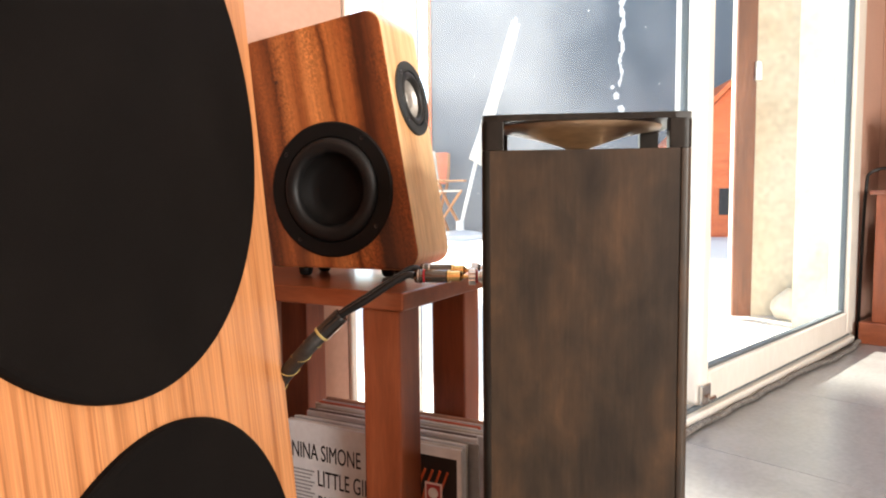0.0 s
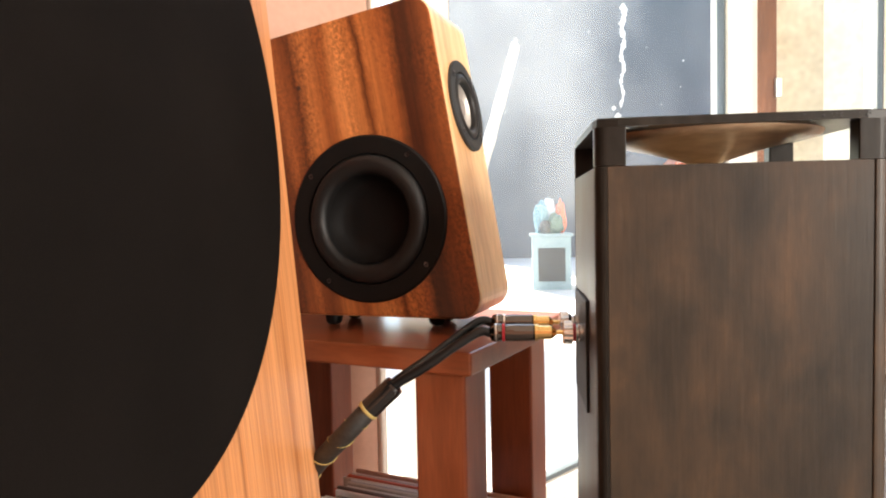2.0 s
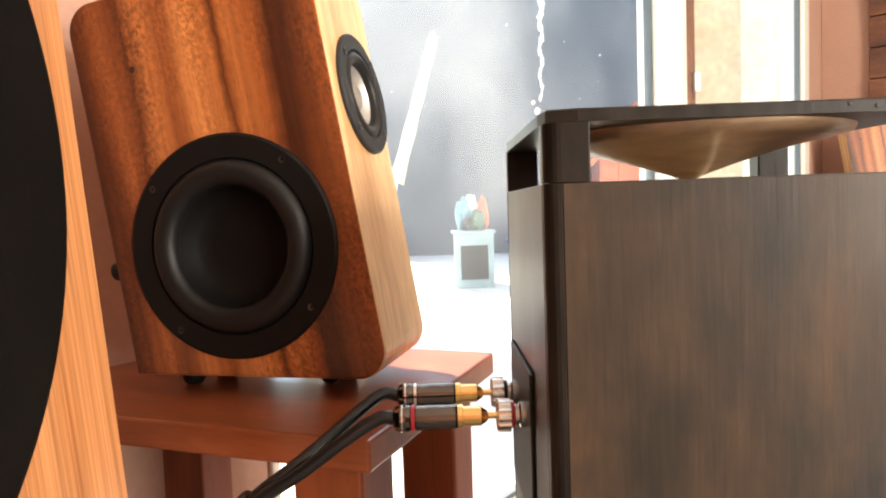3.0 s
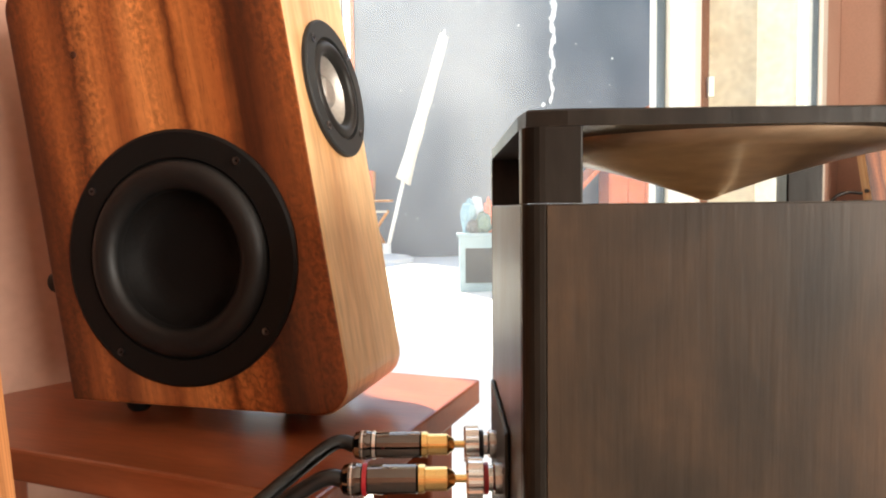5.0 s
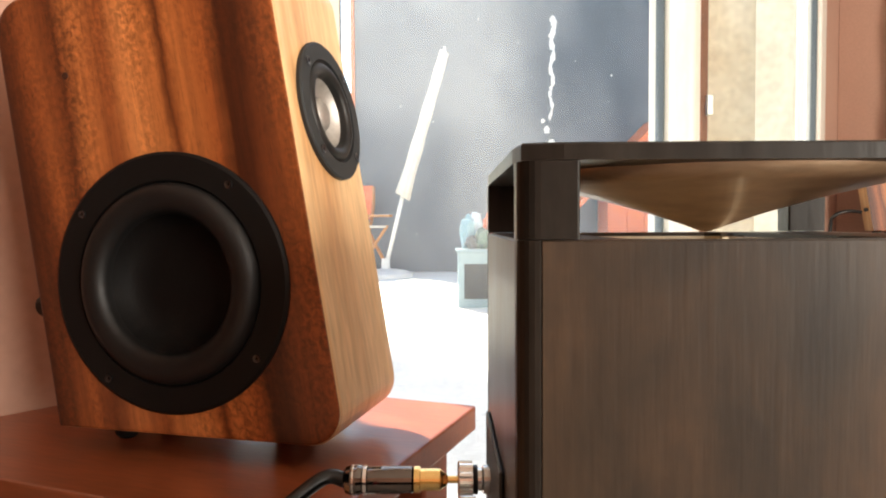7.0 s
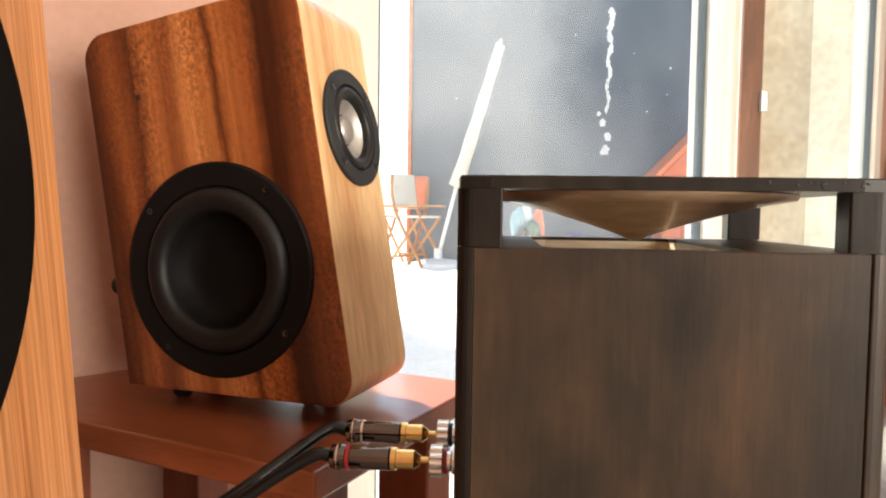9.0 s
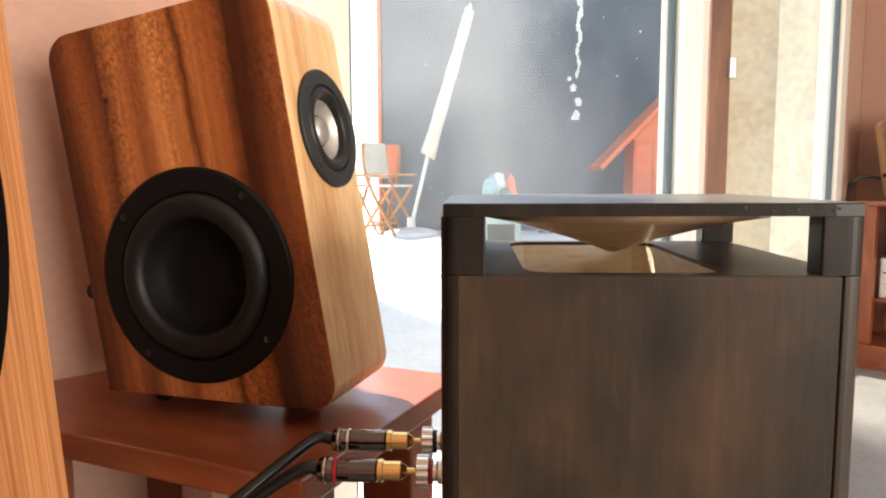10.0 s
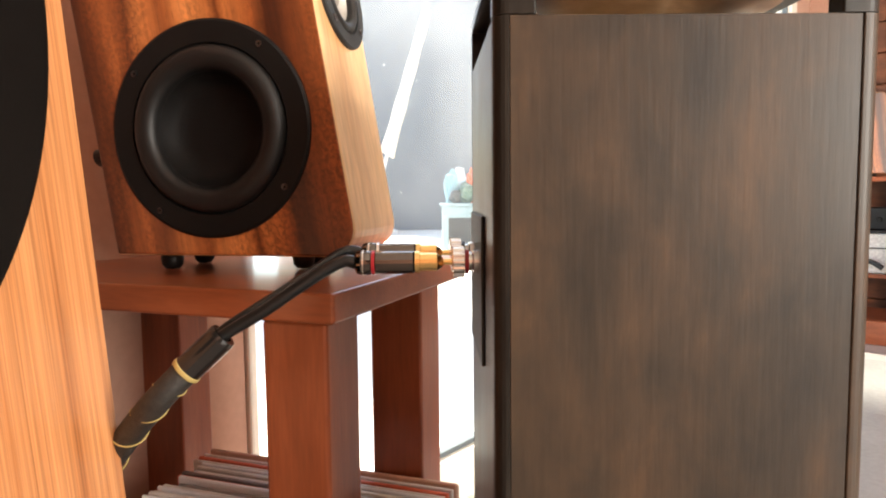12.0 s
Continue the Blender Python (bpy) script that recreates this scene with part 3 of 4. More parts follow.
part("finial", revolve([(0, 0), (0.018, 0.0), (0.014, 0.06), (0, 0.07)], 12, pose(0.66, 0, 2.45)), white_paint, pr)


def garden_chair(at, label, cloth_mat):
    c = thing("folding_chair", at, label, "chair", "folding chairs on the terrace")
    for x in (-0.19, 0.19):
        part("leg", tube([(x, -0.26, 0.0), (x, 0.16, 0.62), (x, 0.22, 1.02)], 0.02, 8, 3), teak, c)
        part("leg", tube([(x * 0.9, 0.28, 0.0), (x * 0.9, -0.2, 0.56)], 0.018, 8, 2), teak, c)
        part("armrest", box(x - 0.03, x + 0.03, -0.24, 0.2, 0.66, 0.685, 0.006), teak, c)
    part("stretcher", tube([(-0.17, 0.2, 0.1), (0.17, 0.2, 0.1)], 0.014, 8, 1), teak, c)
    part("seat", box(-0.19, 0.19, -0.2, 0.18, 0.54, 0.565, 0.008), cloth_mat, c)
    bm = box(-0.18, 0.18, -0.012, 0.012, 0.0, 0.4, 0.006)
    bm.transform(pose(0, 0.165, 0.64, -9, 0, 0))
    part("backrest", bm, cloth_mat, c)
    return c


garden_chair(pose(-0.83, 8.25, 0.25, 0, 0, 55), "folding teak chair with a white cloth seat and back", canvas)
garden_chair(pose(-1.02, 8.62, 0.25, 0, 0, -20), "folding teak chair with an orange cloth back", orange_wood)

# faded cabinet with bags on it
cb = thing("garden_cabinet", pose(0.351, 6.4, 0.14), "faded blue-grey wooden cabinet, its open front's shade a flat dark panel", "cabinet")
part("body", box(-0.165, 0.165, -0.13, 0.15, -0.02, 0.455, 0.005), crate_blue, cb)
part("top", box(-0.185, 0.185, -0.15, 0.165, 0.456, 0.482, 0.005), crate_blue, cb)
# the body is solid; this dark panel paints the shade of its open front
part("opening", box(-0.115, 0.115, -0.1345, -0.1305, 0.07, 0.36, 0.001), shade_and_dark, cb)


def bag(x, y, z, w, h, m, label, seed):
    r = random.Random(seed)
    bm = bmesh.new()
    bmesh.ops.create_icosphere(bm, subdivisions=3, radius=1)
    o = Vector((r.uniform(0, 9), 0, 0))
    for v in bm.verts:
        k = 1 + 0.4 * noise.noise(v.co * 2.2 + o)
        v.co = Vector((v.co.x * w * 0.5 * k, v.co.y * w * 0.4 * k, max(v.co.z, -0.85) * h * 0.5 * k + h * 0.42))
    return tagged(part("shopping_bag", bm, m, at=pose(x, y, z)), label, "bag", "bags on the cabinet")


for x, y, w, h, c, label, seed in (
        (0.27, 6.42, 0.13, 0.30, (0.16, 0.30, 0.36), "crumpled teal plastic bag on the cabinet", 1),
        (0.34, 6.45, 0.12, 0.34, (0.35, 0.42, 0.48), "upright silvery plastic bag on the cabinet", 6),
        (0.44, 6.44, 0.10, 0.30, (0.62, 0.12, 0.05), "upright orange-red plastic bag on the cabinet", 2),
        (0.39, 6.36, 0.14, 0.18, (0.05, 0.11, 0.08), "low dark green plastic bag on the cabinet", 3),
        (0.30, 6.34, 0.10, 0.12, (0.04, 0.045, 0.05), "small black plastic bag on the cabinet", 7)):
    bag(x, y, 0.622, w, h, plain("bag_plastic", c, 0.35), label, seed)
bag(1.00, 8.5, 0.25, 0.30, 0.42, plain("dark_blue_bag", (0.05, 0.08, 0.2), 0.5), "dark blue sack standing on the terrace", 5)

# ---- stand with the wooden two-way loudspeaker ----
ST = pose(0.0, 0.948, 0, 0, 0, math.degrees(math.atan2(-0.362, 0.932)))     # front right corner; x to the right, y back
st = thing("speaker_stand", ST, "red-brown stained wooden stand with four square legs", "stand", "loudspeaker stands")
part("tabletop", box(-0.422, 0, 0, 0.315, 0.630, 0.655, 0.0025), redwood, st)
for x0, y0 in ((-0.071, 0.007), (-0.071, 0.207), (-0.392, 0.007), (-0.392, 0.207)):
    part("leg", box(x0, x0 + 0.060, y0, y0 + 0.056, 0, 0.6295, 0.003), redwood_v, st)
part("shelf", box(-0.330, -0.073, 0.010, 0.258, 0.090, 0.112, 0.002), redwood, st)
part("shelf_rail", box(-0.392, -0.011, 0.064, 0.205, 0.070, 0.0895, 0.002), redwood, st)

# records on the shelf
rr = random.Random(12)
spines = [plain("sleeve_tint", c) for c in ((0.62, 0.58, 0.52), (0.55, 0.24, 0.17), (0.35, 0.33, 0.31), (0.70, 0.66, 0.6), (0.16, 0.13, 0.12), (0.60, 0.36, 0.26), (0.42, 0.45, 0.47), (0.66, 0.14, 0.07))]
for k in range(18):
    y = 0.072 + 0.0078 * k + rr.uniform(-0.0007, 0.0007)
    dx, dz = rr.uniform(-0.012, 0.004), rr.uniform(-0.004, 0.004)
    if k > 12:
        dx -= 0.02
    rec = part("record", box(-0.1575, 0.1575, 0, rr.uniform(0.0035, 0.006), 0, 0.308, 0.0012, 1), spines[rr.randrange(8)] if k % 3 else paper)
    tagged(rec, "vinyl record in a worn card sleeve on the stand's shelf", "record", "records on the shelf")
    rec.matrix_basis = ST @ pose(-0.104 + dx, y, 0.1135 + max(dz, -0.001), 0, 0, rr.uniform(-0.3, 0.3))
cover = thing("record_sleeve", ST @ pose(-0.104, 0.0625, 0.1135), "white record sleeve with black lettering and a dark photograph", "record", "records on the shelf")
part("card", box(-0.1575, 0.1575, 0, 0.0045, 0, 0.315, 0.0012, 1), paper, cover)


def lettering(words, x, z, size, material, parent, squeeze=1.0):
    cu = bpy.data.curves.new("lettering", "FONT")
    cu.body, cu.size, cu.extrude = words, size, 0.0002
    tmp = bpy.data.objects.new("tmp", cu)
    scene.collection.objects.link(tmp)
    me = bpy.data.meshes.new_from_object(tmp.evaluated_get(bpy.context.evaluated_depsgraph_get()))
    bpy.data.objects.remove(tmp)
    bm = bmesh.new()
    bm.from_mesh(me)
    bm.transform(Matrix.Translation((x, -0.0006, z)) @ pose(0, 0, 0, 90, 0, 0) @ Matrix.Diagonal((squeeze, 1, 1, 1)))
    return part("lettering", bm, material, parent)


lettering("NINA SIMONE", -0.146, 0.257, 0.037, ink, cover, 0.57)
lettering("LITTLE GIRL", -0.096, 0.216, 0.037, ink, cover, 0.57)
lettering("BLUE", -0.096, 0.175, 0.037, ink, cover, 0.57)
bm = bmesh.new()
for k in range(14):
    box(-0.145, -0.102 - 0.004 * (k % 3), -0.0005, -0.0001, 0.236 - 0.006 * k, 0.2385 - 0.006 * k, bm=bm)
part("fine_print", bm, ink_grey, cover)
part("photograph", box(0.048, 0.150, -0.0006, -0.0001, 0.02, 0.300), plain("dark_photo", (0.022, 0.016, 0.014), 0.35), cover, "dark photograph")
for k in range(6):
    x = 0.062 + 0.012 * k
    part("streak", tube([(x, -0.0008, 0.05), (x + 0.012 * math.sin(k), -0.0008, 0.14), (x - 0.006, -0.0008, 0.22), (x + 0.014, -0.0008, 0.28)], 0.0022, 6, 5), plain("orange_print", (0.55, 0.1, 0.03), 0.4), cover)
bm = box(0.100, 0.128, -0.0034, -0.003, 0.232, 0.262)
part("badge", bm, plain("badge_white", (0.75, 0.6, 0.55), 0.5), cover)
part("badge_field", box(0.103, 0.125, -0.0040, -0.0036, 0.235, 0.259), plain("badge_red", (0.42, 0.05, 0.04), 0.5), cover)
part("badge_disc", revolve([(0, 0), (0.008, 0), (0.008, 0.0006), (0, 0.0006)], 20, pose(0.114, -0.0042, 0.247, 90, 0, 0)), plain("badge_pale", (0.75, 0.7, 0.66), 0.5), cover)


# ---- loudspeakers ----
def screw(parent, at, r=0.0032):
    part("screw", revolve([(r * 0.35, -0.0012), (r * 0.4, 0.0008), (r * 0.95, 0.0012), (r, 0.0004), (r, 0.0)], 12, at), screw_steel, parent)


def wooden_speaker(at, label, mirrored=False):
    sp = thing("wooden_loudspeaker", at, label, "loudspeaker", "wooden loudspeakers")
    prof = corner_loop([(-0.106, 0.018), (0.148, 0.018), (0.0835, 0.404), (-0.163, 0.367)], [0.002, 0.026, 0.026, 0.026])
    far = lambda x, z: 0.130
    wm = pose(0.001, 0.130, 0.1385, -90, 0, 0) if mirrored else pose(0.001, 0, 0.1385, 90, 0, 0)
    tm = pose(0.1055, 0.0735, 0.2785, 0, 90 - 9.87, 0)
    cab = part("cabinet", slab(prof, 0, 0, 0.0035, (0, 1), far), [heart, sap], sp, "figured brown hardwood with pale sapwood front")
    cut(cab, [revolve([(0, -0.03), (0.081, -0.03), (0.081, 0.02), (0, 0.02)], 48, wm), revolve([(0, -0.03), (0.0440, -0.03), (0.0440, 0.02), (0, 0.02)], 40, tm)])
    part("knot", revolve([(0, 0.0004), (0.0026, 0.0004), (0.0036, -0.0004)], 12, pose(-0.092, 0, 0.305, 90, 0, 0)), plain("knot_wood", (0.05, 0.015, 0.006)), sp)
    for x, y in ((-0.072, 0.040), (0.066, 0.060), (-0.072, 0.100), (0.066, 0.100)):
        part("foot", revolve([(0, 0.0), (0.007, 0.001), (0.0105, 0.005), (0.0115, 0.012), (0.0105, 0.0175), (0, 0.0175)], 20, pose(x, y, 0)), rubber, sp, smooth=True)
    part("binding_post", revolve([(0, 0), (0.006, 0), (0.006, 0.006), (0.009, 0.0065), (0.009, 0.017), (0.006, 0.019), (0, 0.019)], 16, pose(-0.121, 0.020, 0.118, 0, -99, 0)), rubber, sp, "black terminal knob")
    # woofer
    wf = part("woofer", revolve([(0.079, 0.0), (0.081, 0.0035), (0.1005, 0.0035), (0.103, 0.002), (0.1032, -0.001)], 72, wm), frame_black, sp, "black woofer")
    part("surround", revolve([(0.0795, -0.001)] + [(0.0672 + 0.0120 * math.cos(math.pi * k / 14), 0.000 + 0.0110 * math.sin(math.pi * k / 14)) for k in range(15)] + [(0.0545, -0.002)], 72, wm), rubber, wf, smooth=True)
    part("cone", revolve([(0.0560, 0.0005), (0.0545, -0.003), (0.0490, -0.012), (0.0430, -0.0175), (0.030, -0.0195), (0.015, -0.0205), (0, -0.021)], 64, wm), cone_black, wf, smooth=True)
    for k in range(4):
        a = radians(54.3 + 90 * k)
        screw(wf, wm @ pose(0.094 * math.cos(a), 0.094 * math.sin(a), 0.0035))
    # full-range unit on the sloped front
    tw = part("tweeter", revolve([(0.0425, -0.001), (0.0435, 0.0032), (0.0565, 0.0032), (0.058, 0.002), (0.058, -0.002)], 64, tm), plate_grey, sp, "charcoal driver with a silver cone")
    part("surround", revolve([(0.0428, 0.0012)] + [(0.0362 + 0.0056 * math.cos(math.pi * k / 10), -0.001 + 0.0050 * math.sin(math.pi * k / 10)) for k in range(11)] + [(0.0295, -0.004)], 56, tm), rubber, tw, smooth=True)
    part("cone", revolve([(0.0305, -0.002), (0.0295, -0.004), (0.0225, -0.0095), (0.0130, -0.0130)], 56, tm), silver, tw, "silver metal cone", smooth=True)
    part("dust_cap", revolve([(0.0142, -0.0135), (0.0142, -0.008), (0.0125, -0.0055), (0.008, -0.0035), (0, -0.0025)], 40, tm), silver, tw, smooth=True)
    part("cap_ring", revolve([(0.0158, -0.0122), (0.0158, -0.0105), (0.0143, -0.0105)], 40, tm), rubber, tw)
    for k in range(4):
        a = radians(45 + 90 * k)
        screw(tw, tm @ pose(0.0500 * math.cos(a), 0.0500 * math.sin(a), 0.0032), 0.0036)
    return sp


speaker = wooden_speaker(pose(-0.133, 1.085, 0.655, 0, 0, math.degrees(math.atan2(-0.240, 0.971))), "figured brown wooden loudspeaker leaning back on the stand")

# ---- dark upright loudspeaker ----
BX, BY, HX, HY = 0.225, 0.921, 0.112, 0.1035
dk = thing("dark_loudspeaker", pose(BX, BY, 0), "dark stained square column loudspeaker with a bronze cone on top", "loudspeaker")
ZB, ZT = 0.833, 0.8715
bm = bmesh.new()
outer = rect_loop(0, 0, HX - 0.0008, HY - 0.0008, 0.008)
hole = rect_loop(-0.010, 0.0, 0.056, 0.0925, 0.016)
lo, hi = ring(bm, [(x, y, 0.0) for x, y in outer]), ring(bm, [(x, y, ZB) for x, y in outer])
h0, h1 = ring(bm, [(x, y, ZB) for x, y in hole]), ring(bm, [(x, y, ZB - 0.0025) for x, y in hole])
bm.faces.new(lo[::-1])
bridge(bm, lo, hi)
bridge(bm, hi, h0)
bridge(bm, h0, h1)
part("cabinet", bm, stain, dk)
bm = bmesh.new()
a = ring(bm, [(x * 1.004 - 0.0, y * 1.004, ZB - 0.0026) for x, y in hole])
b = ring(bm, [(x * 1.004, y * 1.004, ZB - 0.16) for x, y in hole])
bridge(bm, a, b)
bm.faces.new(b)
part("inner_duct", bm, plywood, dk, "pale bare plywood duct")
part("front_panel", box(-HX + 0.0089, HX - 0.0123, -HY - 0.0005, -HY + 0.004, 0.004, ZB - 0.0004, 0.0003, 1), stain, dk)
part("side_panel", box(-HX - 0.0004, -HX + 0.004, -HY + 0.0125, HY - 0.0125, 0.004, ZB - 0.0004, 0.0006, 1), stain, dk)
part("side_panel", box(HX - 0.004, HX + 0.0004, -HY + 0.0125, HY - 0.0125, 0.004, ZB - 0.0004, 0.0006, 1), stain, dk)


def corner_post(sx, sy, z0, z1, wx, wy, name, m):
    pts = corner_loop([(0, 0), (wx, 0), (wx, wy), (0, wy)], [0.009, 0.0012, 0.0012, 0.0012], 6)
    bm = bmesh.new()
    for z in (z0, z1):
        last = ring(bm, [(sx * (-HX - 0.0006 + x), sy * (-HY - 0.0006 + y), z) for x, y in pts])
        if z == z0:
            first = last
            bm.faces.new(first)
    bridge(bm, first, last)
    bm.faces.new(last)
    return part(name, bm, m, dk)


for sx in (1, -1):
    for sy in (1, -1):
        corner_post(sx, sy, 0.0, ZB - 0.0002, 0.0095 if sx > 0 else 0.0122, 0.0112, "corner_trim", stain_edge if sx > 0 else stain)
        corner_post(sx, sy, ZB + 0.0003, ZT - 0.0072, 0.0245, 0.0165, "top_post", stain_edge)
bm = bmesh.new()
for i, (z, g) in enumerate(((ZT - 0.007, 0.0), (ZT - 0.0008, 0.0), (ZT, 0.0008))):
    now = ring(bm, [(x, y, z) for x, y in rect_loop(0, 0, HX + 0.0008 - g, HY + 0.0008 - g, 0.009)])
    if i:
        bridge(bm, last, now)
    else:
        bm.faces.new(now[::-1])
    last = now
bm.faces.new(last).material_index = 1
part("top_plate", bm, [stain_edge, stain_top], dk)
part("cone", revolve([(0.0985, ZT - 0.0072), (0.097, ZT - 0.0105), (0.080, ZT - 0.0135), (0.055, ZT - 0.0195), (0.030, ZT - 0.0268), (0.012, ZT - 0.0330), (0.003, ZT - 0.0365), (0, ZT - 0.0370)], 72, pose(0, 0, 0)), bronze, dk, "varnished bronze reflector cone", smooth=True)
cr = random.Random(9)
bm = bmesh.new()
for k in range(16):
    r = cr.uniform(0.0005, 0.0013)
    b2 = bmesh.new()
    bmesh.ops.create_icosphere(b2, subdivisions=1, radius=1)
    for v in b2.verts:
        v.co = Vector((v.co.x * r * cr.uniform(0.8, 1.6), v.co.y * 0.0004, v.co.z * r))
    b2.transform(Matrix.Translation((cr.choice((cr.uniform(0.045, 0.095), cr.uniform(0.06, 0.1))), -HY - 0.0008, ZT - cr.uniform(0.0022, 0.0056))))
    join(bm, b2)
tagged(part("chipped_edge", bm, rubber, dk, "flaking black paint"), kind="stuff")
bm = box(-HX - 0.003, -HX - 0.0005, 0.885 - BY, 0.998 - BY, 0.612, 0.716, 0.0009, 1)
plate = part("terminal_plate", bm, plate_grey, dk, "black terminal plate")


def terminal(y, z, ring_mat):
    m = pose(-HX - 0.003, y - BY, z, 0, -90, 0)
    part("terminal_base", revolve([(0.0085, 0), (0.0085, 0.004), (0.0068, 0.005), (0.0068, 0.0075)], 24, m), nickel, plate)
    part("colour_ring", revolve([(0.0082, 0.0075), (0.0086, 0.0078), (0.0086, 0.0098), (0.0082, 0.010)], 24, m), ring_mat, plate)
    prof = [(0.0075, 0.0102), (0.0112, 0.0106), (0.0112, 0.0185), (0.0102, 0.0195), (0.0045, 0.0195)]
    bm = bmesh.new()
    last = None
    for r, h in prof:
        now = ring(bm, [m @ Vector(((r * (1.0 if i % 4 < 2 else 0.93)) * math.cos(2 * math.pi * i / 48), (r * (1.0 if i % 4 < 2 else 0.93)) * math.sin(2 * math.pi * i / 48), h)) for i in range(48)])
        if last:
            bridge(bm, last, now)
        last = now
    bm.faces.new(last)
    part("terminal_nut", bm, nickel, plate, "knurled nickel nut")


terminal(0.908, 0.683, red_ring)
terminal(0.958, 0.685, rubber)

# ---- loudspeaker cable ----
cable = thing("speaker_cable", pose(0, 0, 0), "black speaker cable with gold banana plugs and a braided sleeve", "cable")


def plug(y, z, band):
    m = pose(0.0905, y, z, 0, -90, 0)
    p = part("plug", revolve([(0.0070, 0.026), (0.0080, 0.0275), (0.0082, 0.046), (0.0079, 0.0540), (0.0070, 0.0548), (0.0070, 0.0570), (0.0083, 0.0576), (0.0089, 0.0605), (0.0088, 0.0645), (0.0078, 0.0675), (0.0052, 0.0690), (0, 0.0690)], 40, m), gunmetal, cable, "black chrome plug body", smooth=False)
    part("cap_band", revolve([(0.0086, 0.0622), (0.0091, 0.0624), (0.0091, 0.0634), (0.0086, 0.0636)], 40, m), nickel, p)
    part("gold_barrel", revolve([(0.0022, -0.004), (0.0022, 0.006), (0.0035, 0.0065), (0.0058, 0.0100), (0.0066, 0.0106), (0.0066, 0.0225), (0.0080, 0.0228), (0.0080, 0.0262)], 32, m), gold, p, "gold-plated barrel")
    part("colour_band", revolve([(0.0080, 0.0545), (0.0088, 0.0547), (0.0088, 0.0568), (0.0080, 0.057)], 32, m), band, p)


plug(0.908, 0.683, red_ring)
plug(0.958, 0.685, nickel)
part("wire", tube([(0.022, 0.908, 0.683), (0.012, 0.907, 0.684), (-0.010, 0.903, 0.672), (-0.040, 0.899, 0.652), (-0.066, 0.897, 0.637), (-0.082, 0.896, 0.626)], 0.0046, 12, 8), pvc, cable, smooth=True)
part("wire", tube([(0.022, 0.958, 0.685), (0.010, 0.956, 0.687), (-0.012, 0.940, 0.674), (-0.040, 0.915, 0.656), (-0.066, 0.901, 0.640), (-0.080, 0.898, 0.629)], 0.0046, 12, 8), pvc, cable, smooth=True)
sl0, sl1 = Vector((-0.070, 0.8975, 0.6345)), Vector((-0.098, 0.895, 0.6085))
bm = revolve([(0.0066, 0), (0.0098, 0.0), (0.0105, 0.003), (0.0105, 0.036), (0.0098, 0.038), (0.006, 0.038)], 28)
bm.transform(look(sl0, sl0 + (sl0 - sl1)))
part("cable_boot", bm, mat("glossy_black_boot", (0.012, 0.010, 0.009), 0.15), cable, "glossy black boot")
bm = revolve([(0.0104, 0), (0.0112, 0.0006), (0.0112, 0.003), (0.0104, 0.0036)], 28)
q = sl0 + (sl1 - sl0).normalized() * 0.034
bm.transform(look(q, q + (sl0 - sl1)))
part("boot_ring", bm, gold_thread, cable, "gold ring")
snake = [(-0.097, 0.895, 0.6095), (-0.118, 0.893, 0.588), (-0.151, 0.917, 0.553), (-0.193, 0.952, 0.501), (-0.2415, 0.985, 0.405), (-0.26, 1.00, 0.26), (-0.26, 1.00, 0.06), (-0.30, 1.00, 0.012), (-0.36, 0.98, 0.0105)]
part("braided_sleeve", tube(snake, 0.0098, 16, 10), sleeve_mat, cable, "grey-brown braided sleeve", smooth=True)
turns = []
for a, b in zip(snake[:3], snake[1:4]):
    a, b = Vector(a), Vector(b)
    way = (b - a).normalized()
    side = way.orthogonal().normalized()
    up = way.cross(side)
    turns += [a.lerp(b, k / 24) + 0.0102 * (side * math.cos(len(turns) * 0.4 + k * 0.4) + up * math.sin(len(turns) * 0.4 + k * 0.4)) for k in range(24)]
bm = tube(turns, 0.0006, 6, 2)
part("gold_tracer", bm, gold_thread, cable, "gold tracer thread")

# ---- large oak loudspeaker with round black grilles ----
U, W = Vector((0.0304, 0.9995, 0.0)), Vector((-0.0888, 0.0027, 0.996))
NRM = U.cross(W)
OAKM = Matrix.Translation(Vector((-0.1932, 0.6224, 0.8795))) @ Matrix((U, W, NRM)).transposed().to_4x4()      # x along the front, y up it, z out of it
ok = thing("oak_loudspeaker", OAKM, "large oak veneered loudspeaker leaning back with round black grilles", "loudspeaker")
UC, W0, W1, DEPTH = 0.0, -0.866, 0.55, 0.17
edge = lambda w: 0.302 + 0.021 * w
out = corner_loop([(UC - edge(W0), W0), (UC + edge(W0), W0), (UC + edge(W1), W1), (UC - edge(W1), W1)], [0.004] * 4, 3)
bm = slab(out, 0, DEPTH, 0.003)
bm.transform(Matrix(((1, 0, 0, 0), (0, 0, 1, 0), (0, -1, 0, 0), (0, 0, 0, 1))))
part("cabinet", bm, oak, ok)
for name, u, w, r in (("grille", 0.0, 0.0, 0.2675), ("grille", -0.017, -0.5746, 0.2754)):
    part(name, revolve([(r, 0.0003), (r, 0.006), (r - 0.002, 0.0085), (r - 0.006, 0.0095), (0, 0.0097)], 128, pose(u, w, 0)), cloth, ok, "round black cloth grille")

# ---- the other stand in the corner, with the twin loudspeaker ----
TS = L @ pose(1.80, -0.085, 0, 0, 0, -90 + 0)       # x runs away from the window wall, y towards the end wall
ts = thing("corner_stand", TS, "red-brown wooden shelf stand on a low plinth", "stand", "loudspeaker stands")
part("plinth", box(-0.03, 0.46, -0.03, 0.42, 0, 0.11, 0.004), redwood, ts)
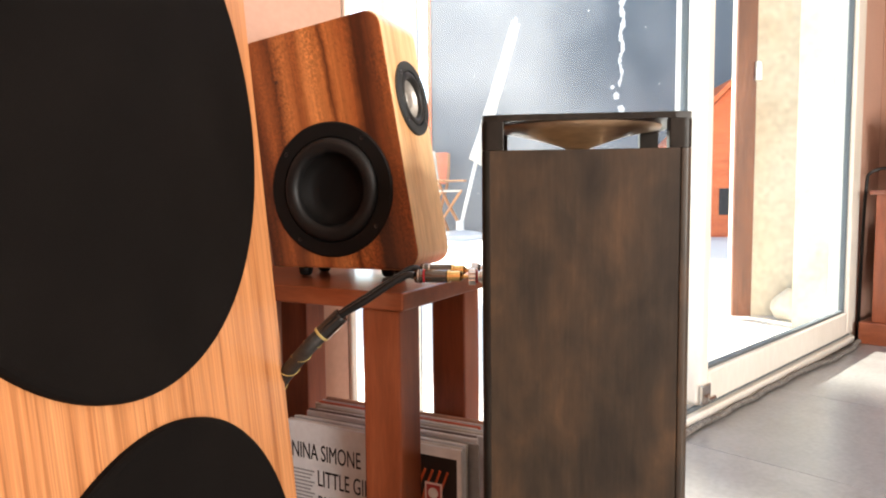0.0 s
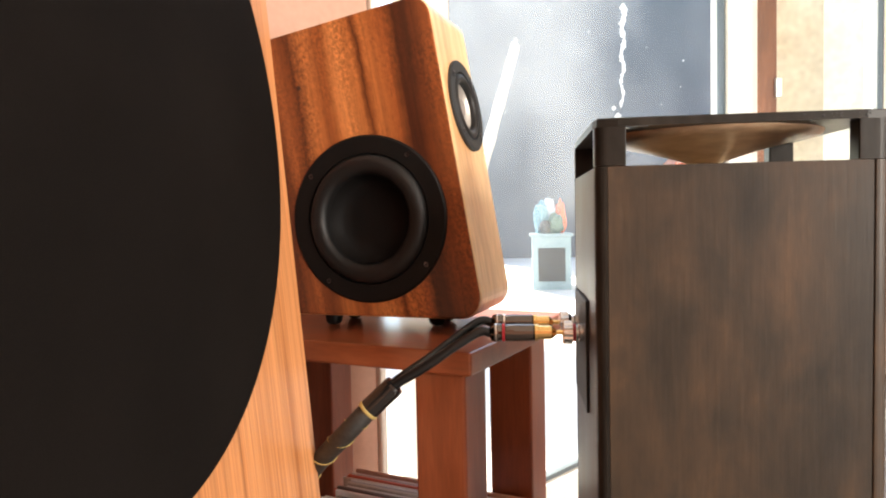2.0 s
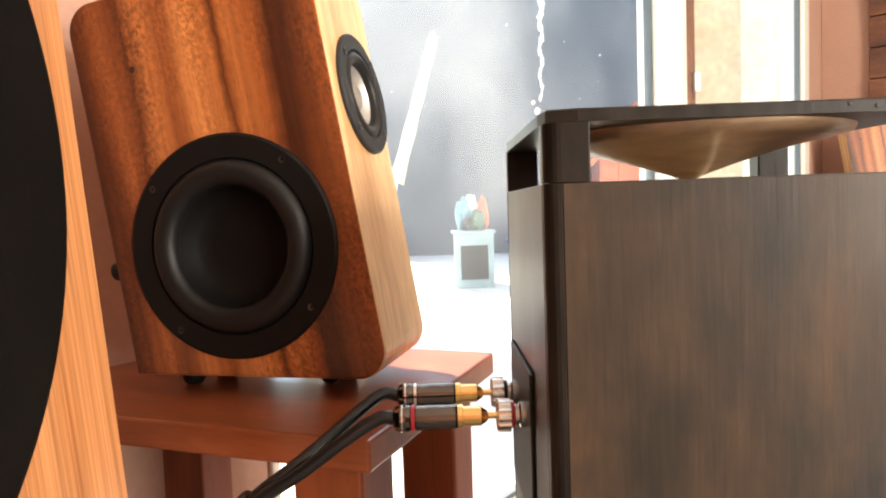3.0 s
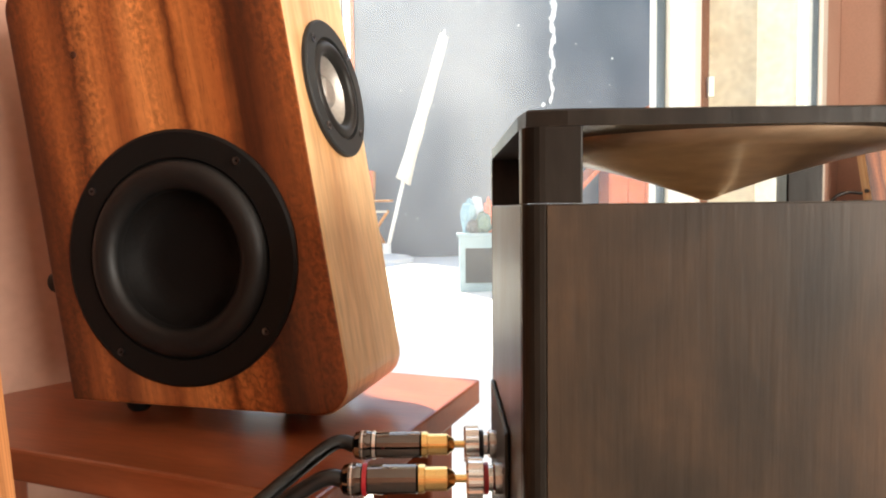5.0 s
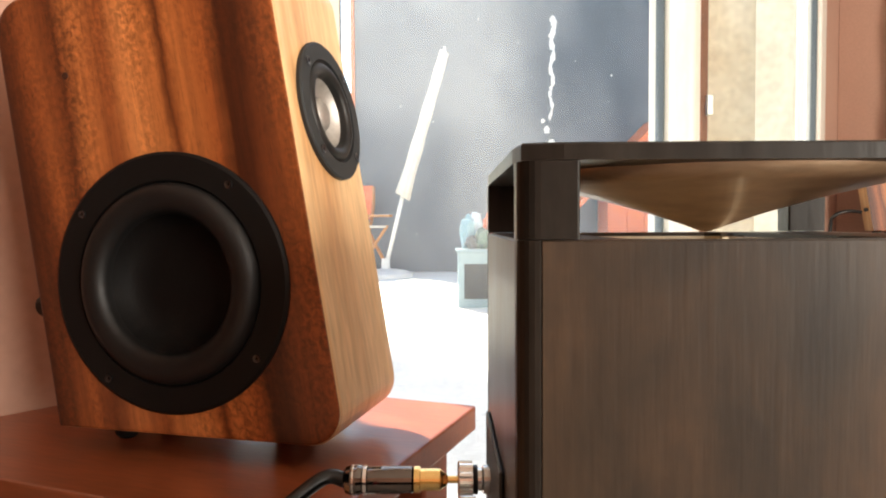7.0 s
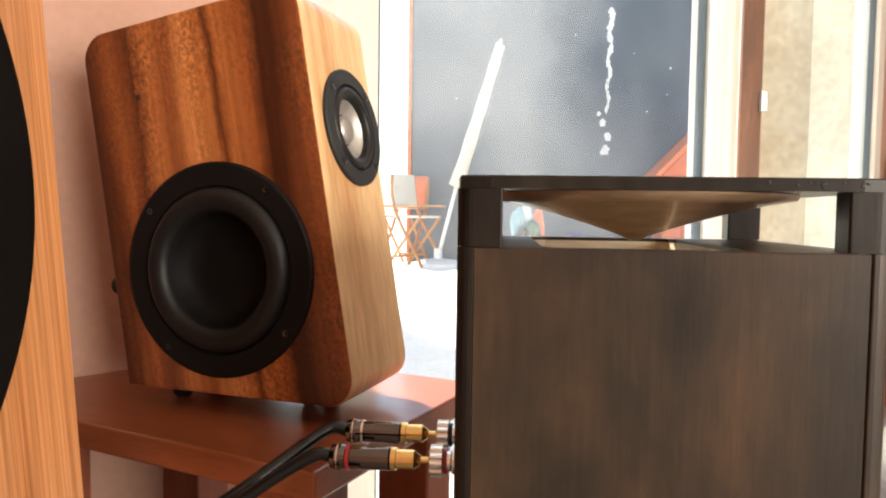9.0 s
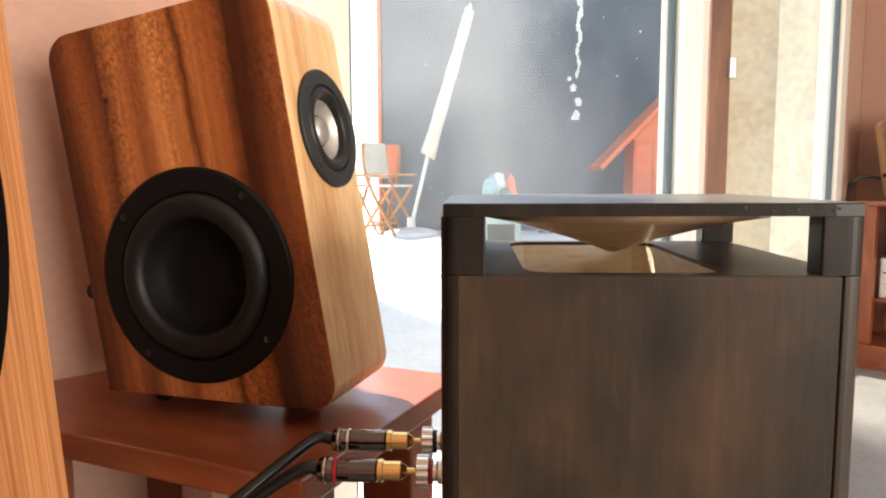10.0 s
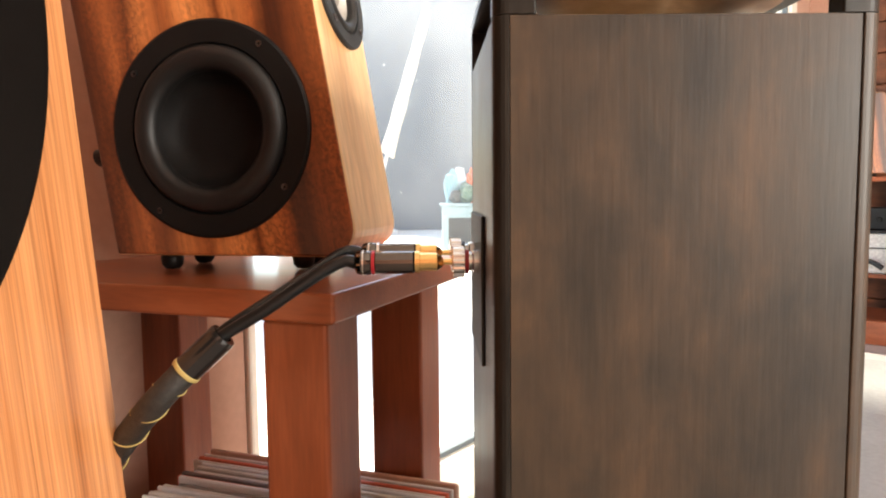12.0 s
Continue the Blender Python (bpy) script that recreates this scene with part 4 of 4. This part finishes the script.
for x, y in ((0.02, 0.0), (0.36, 0.0), (0.02, 0.33), (0.36, 0.33)):
    part("post", box(x, x + 0.07, y, y + 0.07, 0.1105, 0.752, 0.003), redwood_v, ts)
part("top", box(-0.005, 0.45, -0.02, 0.42, 0.7525, 0.775, 0.003), redwood, ts)
part("shelf", box(0.02, 0.43, 0.072, 0.328, 0.30, 0.318, 0.002), redwood, ts)
amp = thing("white_appliance", TS @ pose(0.23, 0.2, 0.3185), "white lacquered box with dark slots on the corner stand", "appliance")
part("case", box(-0.13, 0.14, -0.11, 0.11, 0, 0.19, 0.008), white_paint, amp)
part("lid", box(-0.132, 0.142, -0.112, 0.112, 0.1905, 0.205, 0.003), shade_and_dark, amp, "dark lid")
# raised dark strips paint the shade inside the slots
for k in range(2):
    part("slot", box(-0.115 + 0.13 * k, -0.02 + 0.13 * k, -0.1135, -0.1105, 0.118, 0.124), shade_and_dark, amp)
part("handle", tube([(0.02, -0.115, 0.05), (0.05, -0.14, 0.06), (0.1, -0.14, 0.03)], 0.012, 8, 4), shade_and_dark, amp)
deck = thing("black_amplifier", TS @ pose(0.235, 0.2, 0.5245), "black amplifier case lying on the white box", "amplifier")
part("case", box(-0.12, 0.13, -0.10, 0.10, 0.006, 0.105, 0.004), plate_grey, deck)
for x in (-0.10, 0.11):
    for y in (-0.08, 0.08):
        part("foot", revolve([(0, 0), (0.012, 0), (0.012, 0.0058), (0, 0.0058)], 14, pose(x, y, 0)), rubber, deck)
for x in (-0.07, 0.0, 0.07):
    part("knob", revolve([(0.011, 0), (0.011, 0.012), (0.009, 0.014), (0, 0.014)], 18, pose(x, -0.1005, 0.05, 90, 0, 0)), rubber, deck)
wooden_speaker(pose(2.155, 3.72, 0.775, 0, 0, -16), "pinkish brown wooden loudspeaker on the corner stand", True)
tagged(part("speaker_wire", tube([(2.03, 3.80, 0.88), (1.97, 3.82, 0.885), (1.915, 3.83, 0.86), (1.905, 3.84, 0.80), (1.90, 3.85, 0.5), (1.90, 3.86, 0.02)], 0.008, 10, 6), pvc, smooth=True), "black cable hanging behind the corner stand", "cable")

# ---- floor tiles ----
TSZ, GAP = 0.80, 0.003
bmt = box(GAP / 2, TSZ - GAP / 2, GAP / 2, TSZ - GAP / 2, -0.0035, 0.0, 0.0012, 1)
tm0 = bpy.data.meshes.new("tile")
bmt.to_mesh(tm0)
bmt.free()
tm0.materials.append(tile)
nx = int((X1 - X0) / TSZ)
for i in range(nx):
    for j in range(int(-YIN / TSZ)):
        o = new("tile", tm0)
        o.parent = floor
        o.matrix_basis = pose(X1 - (i + 1) * TSZ, -0.06 - (j + 1) * TSZ, 0.0)
